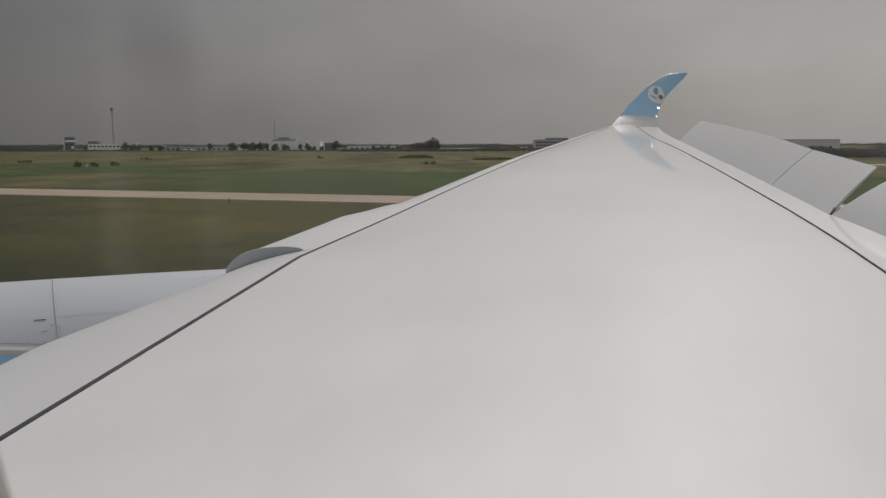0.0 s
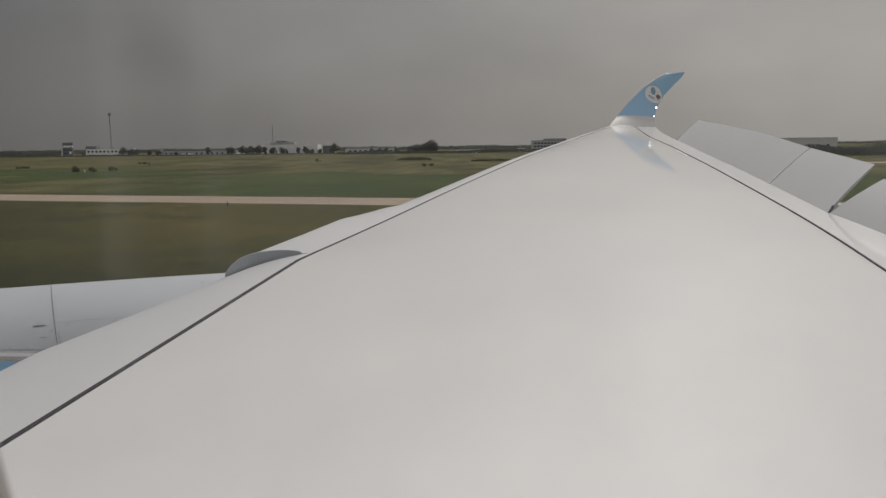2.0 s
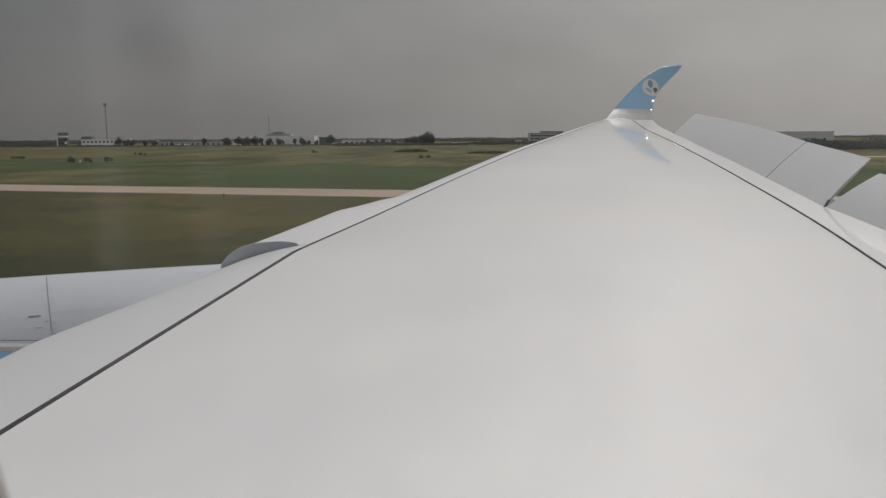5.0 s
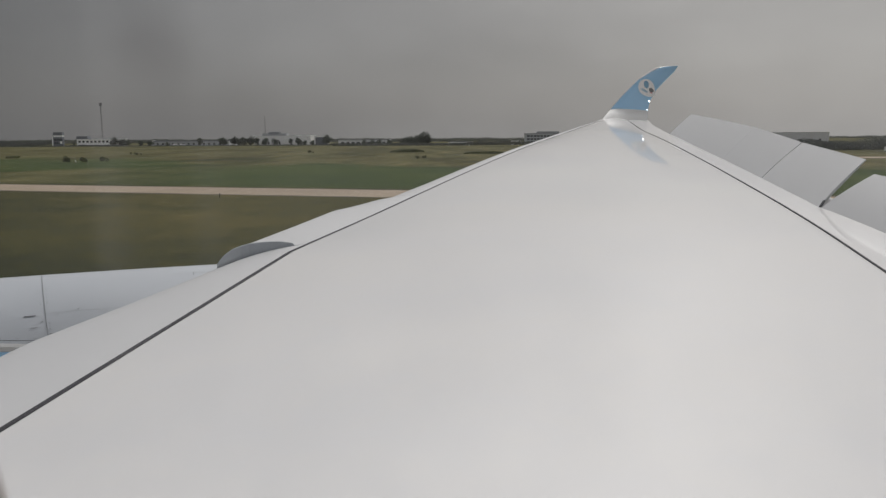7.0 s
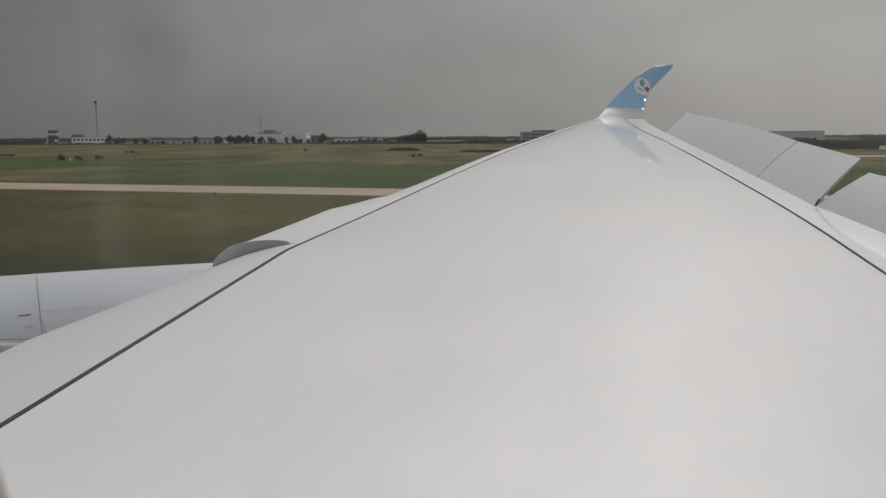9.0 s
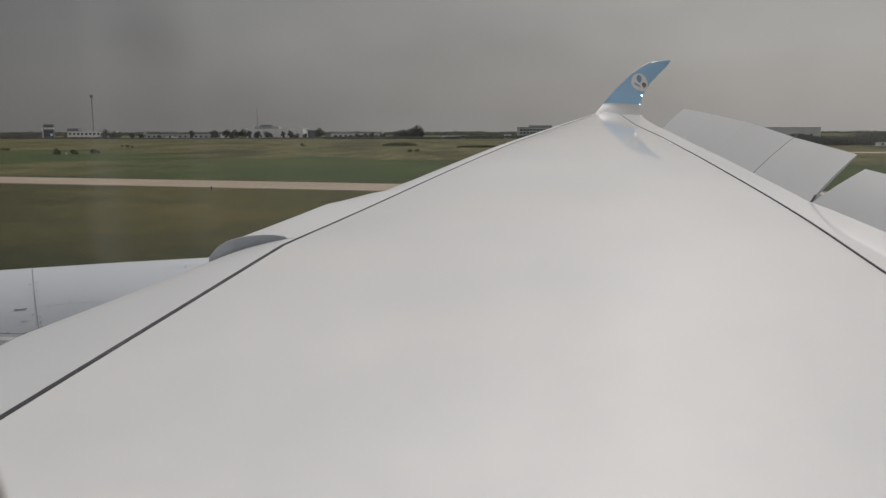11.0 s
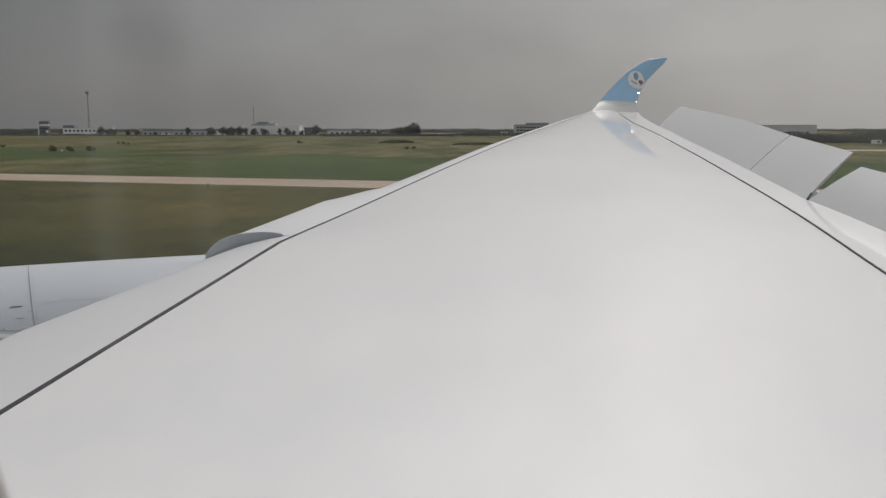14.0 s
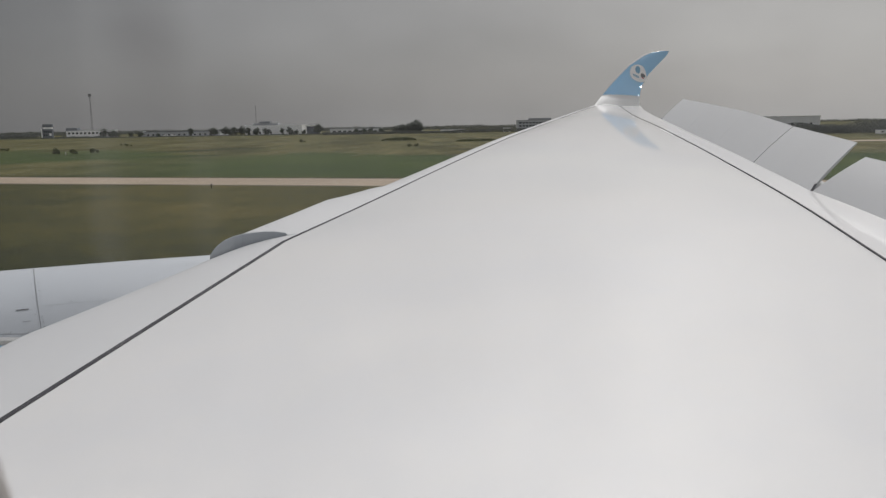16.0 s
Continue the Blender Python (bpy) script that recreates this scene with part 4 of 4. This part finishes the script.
def thicket(name, x0, x1, y0, y1, h, n, size, label, seed, mat, oval=False):
    """Far woods or scrub that nobody could count: one mesh of sprays with an uneven top."""
    rg = random.Random(seed)
    bm = bmesh.new()
    verts, faces = [], []
    for _ in range(n):
        x, y = rg.uniform(x0, x1), rg.uniform(y0, y1)
        hh = h * (0.55 + 0.45 * noise.noise(Vector((x * 0.02, y * 0.02, seed)))) * (0.8 + 0.3 * noise.noise(Vector((x * 0.11, 3, seed))))
        if oval:
            hh *= math.sqrt(max(0.0, 1 - ((2 * x - x0 - x1) / (x1 - x0)) ** 2))
        z = max(0.05, hh) * rg.random() ** 0.7
        p = Vector((x, y, z))
        a = Vector((rg.gauss(0, 1), rg.gauss(0, 1), rg.gauss(0, 1))).normalized()
        b = a.orthogonal().normalized()
        k = size * rg.uniform(0.6, 1.5)
        i = len(verts)
        verts += [p + a * k, p + b * k * 0.8, p - a * k * 0.8, p - b * k * 0.7]
        faces += [(i, i + 1, i + 2), (i, i + 2, i + 3)]
    me = bpy.data.meshes.new(name)
    me.from_pydata(verts, [], faces)
    me.materials.append(mat)
    return tagged(new(name, me), label, "woods" if h > 3 else "scrub", kind="stuff")


thicket("far_woods", -1500, 1600, 1900, 2050, 12, 30000, 1.1, "hazy belt of far woods along the horizon", 21, M_HEDGE_HAZED)
thicket("far_woods", -700, 200, 1200, 1260, 6.2, 16000, 0.7, "dark belt of trees behind the buildings", 22, M_HEDGE_HAZED)
thicket("hedge", -100, 260, 628, 640, 5.0, 26000, 0.36, "dark green hedge along the airfield edge", 23, M_HEDGE_HAZED)
thicket("hedge", -420, -100, 690, 700, 1.6, 3500, 0.5, "low dark hedge along the airfield edge", 24, M_HEDGE_HAZED)
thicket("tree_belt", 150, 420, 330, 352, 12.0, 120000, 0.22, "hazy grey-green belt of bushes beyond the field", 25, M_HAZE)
thicket("far_woods", 400, 1500, 700, 760, 12, 16000, 0.8, "dark belt of trees along the airfield", 26, M_HEDGE_HAZED)


def bush(x, y, w, h, seed, label="low dark green bush in the grass"):
    rg = random.Random(seed)
    t = thing("bush", label, "bush", "bushes in the grass", at=(x, y, 0), turn=rg.uniform(-10, 10))
    bm = bmesh.new()
    for i in range(3):
        cyl(bm, (rg.uniform(-.1, .1) * w, 0, -0.05), (rg.uniform(-.3, .3) * w, rg.uniform(-.2, .2), h * 0.6), 0.03, 0.012, 5)
    part("stem", bm, M_BARK, t)
    bm = bmesh.new()
    for i in range(max(5, int(w * 1.2))):
        px = rg.uniform(-0.5, 0.5) * w
        leaf_clump(bm, Vector((px, rg.uniform(-0.3, 0.3) * min(w, 3), h * rg.uniform(0.2, 0.75) * (1 - abs(px / w) * 0.7))), h * 0.4, 80, rg, 0.09 * h)
    part("foliage", bm, M_WEED, t, "dark green leaves")


thicket("scrub", -28, -13, 338, 350, 2.4, 2200, 0.25, "strip of dark green scrub in the field", 42, M_WEED, True)
thicket("scrub", 4, 24, 296, 304, 1.8, 1800, 0.22, "strip of dark green scrub in the field", 43, M_WEED, True)
for i, (x, y, w, h) in enumerate(((-10, 235, 3, 1.3), (-62, 335, 3, 1.4), (-128, 310, 4, 1.3), (-150, 260, 6, 1.2), (-110, 216, 3.4, 1.8), (-104.5, 216, 2.3, 1.6), (-99, 217, 2.2, 1.5))):
    bush(x, y, w, h, 60 + i)


# ---- buildings ----
def block(name, label, x, y, w, d, h, mat, roof_h=0.5, windows=(), turn=0, roof_mat=None, overhang=0.2, group="airport buildings"):
    """A flat-roofed building with parapet; windows: rows of (count, sill, height, share of the bay, first bay share, last bay share)."""
    b = thing(name, label, "building", group, at=(x, y, 0), turn=turn)
    part("wall", boxed(-w / 2, w / 2, 0, d, -0.1, h), mat, b)
    part("roof", boxed(-w / 2 - overhang, w / 2 + overhang, -overhang, d + overhang, h, h + roof_h, bevel=0.05), roof_mat or M_ROOF, b)
    for n, sill, wh, share, u0, u1 in windows:
        bay = w * (u1 - u0) / n
        for i in range(n):
            c = -w / 2 + w * u0 + bay * (i + 0.5)
            wd = part("window", boxed(c - bay * share / 2, c + bay * share / 2, -0.06, 0.1, sill, sill + wh), M_WINDOW, b)
            part("sill", boxed(c - bay * share / 2 - 0.1, c + bay * share / 2 + 0.1, -0.18, 0.0, sill - 0.15, sill), mat, wd)
    return b


def mast(name, label, x, y, h, r, head=True, bands=False):
    t = thing(name, label, "mast", at=(x, y, 0))
    n = 8
    for i in range(n):
        z0, z1 = h * i / n, h * (i + 1) / n
        bm = bmesh.new()
        rr = r * (1 - 0.5 * i / n)
        for k in range(3):
            a = 2.1 * k
            cyl(bm, (math.cos(a) * rr, math.sin(a) * rr, z0), (math.cos(a) * rr * 0.95, math.sin(a) * rr * 0.95, z1), 0.09, 0.09, 5)
            b2 = 2.1 * (k + 1)
            for q in range(3):
                za, zb = z0 + (z1 - z0) * q / 3, z0 + (z1 - z0) * (q + 1) / 3
                cyl(bm, (math.cos(a) * rr, math.sin(a) * rr, za), (math.cos(b2) * rr, math.sin(b2) * rr, zb), 0.05, 0.05, 4)
        part("lattice", bm, (M_RED if i % 2 else M_WALLWHITE) if bands else M_MAST, t)
    if head:
        part("platform", cyl(bmesh.new(), (0, 0, h * 0.93), (0, 0, h * 0.945), r * 1.5, r * 1.5, 12), M_WALLGREY, t)
        for k in range(6):
            a = k * math.pi / 3
            part("antenna", boxed(math.cos(a) * r * 1.5 - 0.2, math.cos(a) * r * 1.5 + 0.2, math.sin(a) * r * 1.5 - 0.2, math.sin(a) * r * 1.5 + 0.2, h * 0.93, h * 1.0), M_MAST, t)
    return t


# white hall with roof plant
hall = block("office_building", "long white two-storey airport building behind trees", -160, 722, 53, 26, 8.4, M_WALLWHITE, 0.6, ((5, 1.0, 2.2, 0.3, 0.02, 0.5),), roof_mat=M_WALLWHITE)
part("roof_plant", boxed(-20, 3, 6, 16, 9.0, 11.2, bevel=0.1), M_ROOF, hall, "grey roof plant")
part("roof_plant", boxed(-14, -4, 5, 14, 11.2, 12.6, bevel=0.1), M_WALLDARK_HAZED, hall, "dark roof plant")
for x in (-12, -8, -1, 2):
    part("aerial", cyl(bmesh.new(), (x, 8, 9), (x, 8, 14.5), 0.12, 0.08, 6), M_WALLGREY, hall)
mast("radio_mast", "thin grey radio mast behind the white building", -183, 752, 28, 0.24, head=False)
gate = thing("portal", "white portal frame with a dark entrance", "portal", at=(-122.5, 716, 0))
part("post", boxed(-6.4, -5.6, 0, 3, -0.1, 8.4), M_WALLWHITE, gate)
part("post", boxed(5.6, 6.4, 0, 3, -0.1, 8.4), M_WALLWHITE, gate)
part("lintel", boxed(-6.4, 6.4, 0, 3, 7.4, 8.5), M_WALLWHITE, gate)
part("screen", boxed(-5.6, 5.6, 1.5, 2.5, -0.1, 7.4), M_WALLDARK_HAZED, gate, "dark glass screen")
long_hall = block("hall", "long low dark grey hall with a pale end", -255, 745, 76, 30, 4.2, M_WALLGREY, 0.7, ((14, 1.0, 1.4, 0.35, 0.06, 0.98),), roof_mat=M_WALLDARK_HAZED)
part("end_wall", boxed(-38.6, -35, -0.3, 6, -0.1, 5.4), M_WALLPALE, long_hall, "pale end wall")
block("hall", "low grey-roofed hall beside the white building", -86, 738, 48, 30, 4.4, M_WALLPALE, 1.0, ((9, 0.8, 2.0, 0.6, 0.04, 0.96),))
block("shed", "small white shed by the grass", -91, 690, 10, 6, 1.6, M_WALLWHITE, 0.3, ((3, 0.4, 0.8, 0.5, 0.1, 0.9),))


def van(x, y, label):
    t = thing("van", label, "van", "parked vans", at=(x, y, 0))
    body = boxed(-2.4, 2.4, 0, 1.9, 0.35, 1.25, bevel=0.12)
    box(body, -2.35, 1.3, 0.08, 1.82, 1.2, 2.1, 0.14)
    part("body", body, M_WALLWHITE, t)
    part("window", boxed(0.3, 1.2, -0.02, 0.1, 1.3, 1.85), M_WINDOW, t)
    for k in (-1.5, 1.5):
        part("wheel", cyl(bmesh.new(), (k, -0.02, 0.34), (k, 0.2, 0.34), 0.34, 0.34, 14), M_BLACK, t)


van(-252, 698, "small white van parked by the airfield edge")
van(-245.5, 698, "small white van parked by the airfield edge")
# low white station with the antenna mast
station = block("station_building", "low white station building with dark windows and a dark upper floor", -332, 722, 43, 12, 6.6, M_WALLWHITE, 0.4, ((11, 3.6, 1.7, 0.55, 0.02, 0.98),), roof_mat=M_WALLPALE)
part("upper_floor", boxed(-22.5, -12, 2, 9, 7.0, 9.4, bevel=0.1), M_WALLDARK_HAZED, station, "dark upper floor")
mast("antenna_mast", "tall dark lattice antenna mast", -335.5, 737, 41, 0.75)
tower = block("control_building", "dark glazed cabin building with a white corner", -367.5, 715, 9, 3, 8.6, M_WALLDARK_HAZED, 0.3, ((4, 2.5, 1.6, 0.7, 0.1, 0.95), (4, 5.4, 1.6, 0.7, 0.1, 0.95)), roof_mat=M_WALLGREY)
part("corner_post", boxed(-5.3, -4.6, -0.4, 0.4, -0.1, 9.2), M_WALLWHITE, tower, "white corner post")
# white panel added for the small square window
part("white_window", boxed(1.8, 4.0, -0.12, 0.1, 2.6, 4.9), M_WALLWHITE, tower, "small white window panel")
part("cab", boxed(-4.2, 4.6, 0, 3, 10.4, 13.2, bevel=0.1), M_WALLDARK_HAZED, tower, "dark roof cabin")
part("cab_column", boxed(-4.0, 4.4, 0.2, 2.8, 8.9, 10.4), M_WALLWHITE, tower, "white band")
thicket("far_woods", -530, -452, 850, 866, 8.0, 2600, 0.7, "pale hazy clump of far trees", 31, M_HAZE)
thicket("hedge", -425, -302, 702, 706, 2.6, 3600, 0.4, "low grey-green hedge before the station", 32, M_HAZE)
block("shed", "long low white shed behind the hedge", 6, 648, 20, 8, 2.6, M_WALLWHITE, 0.4, ((5, 0.8, 1.2, 0.6, 0.05, 0.95),))
block("shed", "small white shed behind the hedge", 52, 655, 6, 6, 3.4, M_WALLWHITE, 0.4, ((2, 0.8, 1.2, 0.6, 0.05, 0.95),))
# grey office block and the long hall beyond the winglet
office = block("office_building", "grey three-storey office block with rows of windows", 88, 760, 34, 20, 9.6, M_WALLGREY, 0.6,
               ((10, 1.0, 1.4, 0.7, 0.02, 0.98), (10, 3.9, 1.4, 0.7, 0.02, 0.98), (10, 6.8, 1.4, 0.7, 0.02, 0.98)))
part("roof_plant", boxed(-6, 16, 5, 15, 10.2, 12.0, bevel=0.1), M_ROOF, office, "grey roof plant")
block("warehouse", "dark low flat-roofed warehouse", 140, 750, 48, 30, 7.5, M_WALLDARK_HAZED, 0.5, ((8, 1.5, 2.4, 0.5, 0.05, 0.95),))
block("warehouse", "very long pale grey warehouse", 270, 800, 230, 60, 9.4, M_WALLPALE, 0.8, ((23, 0.6, 2.6, 0.25, 0.02, 0.98),), roof_mat=M_WALLPALE)
block("hangar", "long dark blue-grey hangar", 640, 690, 240, 60, 12.0, M_WALLDARK_HAZED, 0.8, ((16, 0.6, 6.0, 0.7, 0.02, 0.98),))
block("hangar", "dark low flat-roofed hangar", 800, 690, 60, 40, 9.0, M_WALLDARK_HAZED, 0.8, ((5, 0.6, 5.0, 0.7, 0.05, 0.95),))
block("shed", "small white shed before the bushes", 181, 322, 2.8, 3, 1.5, M_WALLWHITE, 0.2, ((1, 0.5, 0.6, 0.4, 0.1, 0.9),))


# ---- airfield things ----
def checker_hut(x, y):
    t = thing("marker_hut", "red and white striped equipment hut in the grass", "hut", at=(x, y, 0))
    for i in range(5):
        part("panel", boxed(-2.2 + 0.88 * i, -2.2 + 0.88 * (i + 1), 0, 2.4, -0.05, 1.9), M_WALLWHITE if i % 2 else M_RED, t)
    part("roof", boxed(-2.4, 2.4, -0.2, 2.6, 1.9, 2.05), M_ROOF, t)


def light_pole(x, y):
    t = thing("lamp_pole", "grey apron floodlight pole with a cross arm", "pole", at=(x, y, 0))
    part("pole", cyl(bmesh.new(), (0, 0, -0.1), (0, 0, 13), 0.2, 0.12, 10), M_STEEL, t)
    part("cross_arm", boxed(-3.2, 3.2, -0.15, 0.15, 12.6, 12.9), M_STEEL, t)
    for k in (-2.9, -1.0, 1.0, 2.9):
        part("floodlight", boxed(k - 0.35, k + 0.35, -0.4, 0.1, 12.9, 13.4, bevel=0.05), M_WALLDARK_HAZED, t)


def taxi_sign(x, y):
    t = thing("taxiway_sign", "black and yellow taxiway sign on a concrete slab", "sign", at=(x, y, 0))
    part("slab", boxed(-1.9, 1.9, -0.5, 0.7, -0.05, 0.08), M_CONCRETE, t)
    a = part("board", boxed(-1.6, -0.5, 0, 0.25, 0.2, 1.1, bevel=0.03), M_BLACK, t, "black board")
    b = part("board", boxed(-0.45, 1.6, 0, 0.25, 0.2, 1.1, bevel=0.03), M_YELLOW, t, "yellow board")
    for k in range(3):
        part("bar", boxed(-1.45 + 0.32 * k, -1.25 + 0.32 * k, -0.02, 0.0, 0.4, 0.9), M_YELLOW, a)
    for k in range(5):
        part("bar", boxed(-0.25 + 0.36 * k, -0.05 + 0.36 * k, -0.02, 0.0, 0.4, 0.9), M_BLACK, b)
    for k in (-1.2, 0.6):
        part("leg", boxed(k - 0.05, k + 0.05, 0.05, 0.15, 0, 0.25), M_STEEL, t)


def marker(x, y):
    t = thing("edge_marker", "small white marker post in the grass", "marker", "marker posts", at=(x, y, 0))
    part("post", cyl(bmesh.new(), (0, 0, -0.05), (0, 0, 0.75), 0.12, 0.10, 8), M_WALLWHITE, t)
    part("foot", boxed(-0.25, 0.25, -0.25, 0.25, -0.03, 0.05), M_CONCRETE, t)


def edge_light(x, y):
    t = thing("taxiway_light", "small dark taxiway edge light", "light", "taxiway edge lights", at=(x, y, 0))
    part("stem", cyl(bmesh.new(), (0, 0, -0.05), (0, 0, 0.35), 0.05, 0.05, 8), M_BLACK, t)
    part("cap", cyl(bmesh.new(), (0, 0, 0.35), (0, 0, 0.5), 0.09, 0.05, 10), M_BLACK, t)


checker_hut(88, 226)
light_pole(188, 540)
taxi_sign(250, 222)
marker(-104, 211)
marker(60, 240)
for i in range(8):
    x = -160 + 45 * i
    edge_light(x, 82.8 - 0.281 * x - 8.2)
# the loop of taxiway that leaves the runway behind the aircraft
pavement("taxiway", [(88, 50), (130, 80), (165, 108), (198, 133), (232, 157), (264, 176), (285, 196), (294, 219), (289, 241), (272, 259), (248, 280), (222, 305), (200, 328)], 16, M_CONCRETE,
         "curving pale concrete taxiway", z=0.03)
pavement("taxiway", [(84, 38), (130, 62), (185, 92), (245, 122)], 26, M_CONCRETE, "wide tan concrete runway exit", z=0.024)
pavement("taxiway_line", [(84, 38), (130, 62), (185, 92), (245, 122)], 0.3, M_PAINT_YEL, "worn yellow line along the runway exit", z=0.034)


def spoil_heap(x, y, w, h):
    """A rounded heap of bare soil."""
    bm = bmesh.new()
    n, m = 28, 9
    rows = []
    for k in range(m + 1):
        f = k / m
        row = []
        for i in range(n):
            t = 2 * math.pi * i / n
            q = Vector((math.cos(t) * w / 2 * f, math.sin(t) * w / 3 * f, 0))
            row.append(q + Vector((0, 0, h * math.cos(math.pi / 2 * f) ** 0.7 + (0.35 * noise.noise(q * 0.25) if 0 < k < m else 0) - 0.05)))
        rows.append(row)
    sheet(bm, rows, closed=True)
    bmesh.ops.remove_doubles(bm, verts=bm.verts, dist=0.001)
    bmesh.ops.recalc_face_normals(bm, faces=bm.faces)
    ob = link("spoil_heap", bm, M_SLAB, smooth=True)
    ob.location = (x, y, 0)
    tagged(ob, "broad rounded heap of bare tan soil", "heap")


spoil_heap(368, 520, 46, 5.2)
van(372, 600, "white van parked behind the soil heap")
for x, size in ((552, 0.95), (558, 1.1), (563, 1.15), (569, 1.05), (574, 0.9)):
    plant(4, x, 850 + rng.uniform(-6, 6), size, rng.uniform(0, 360))
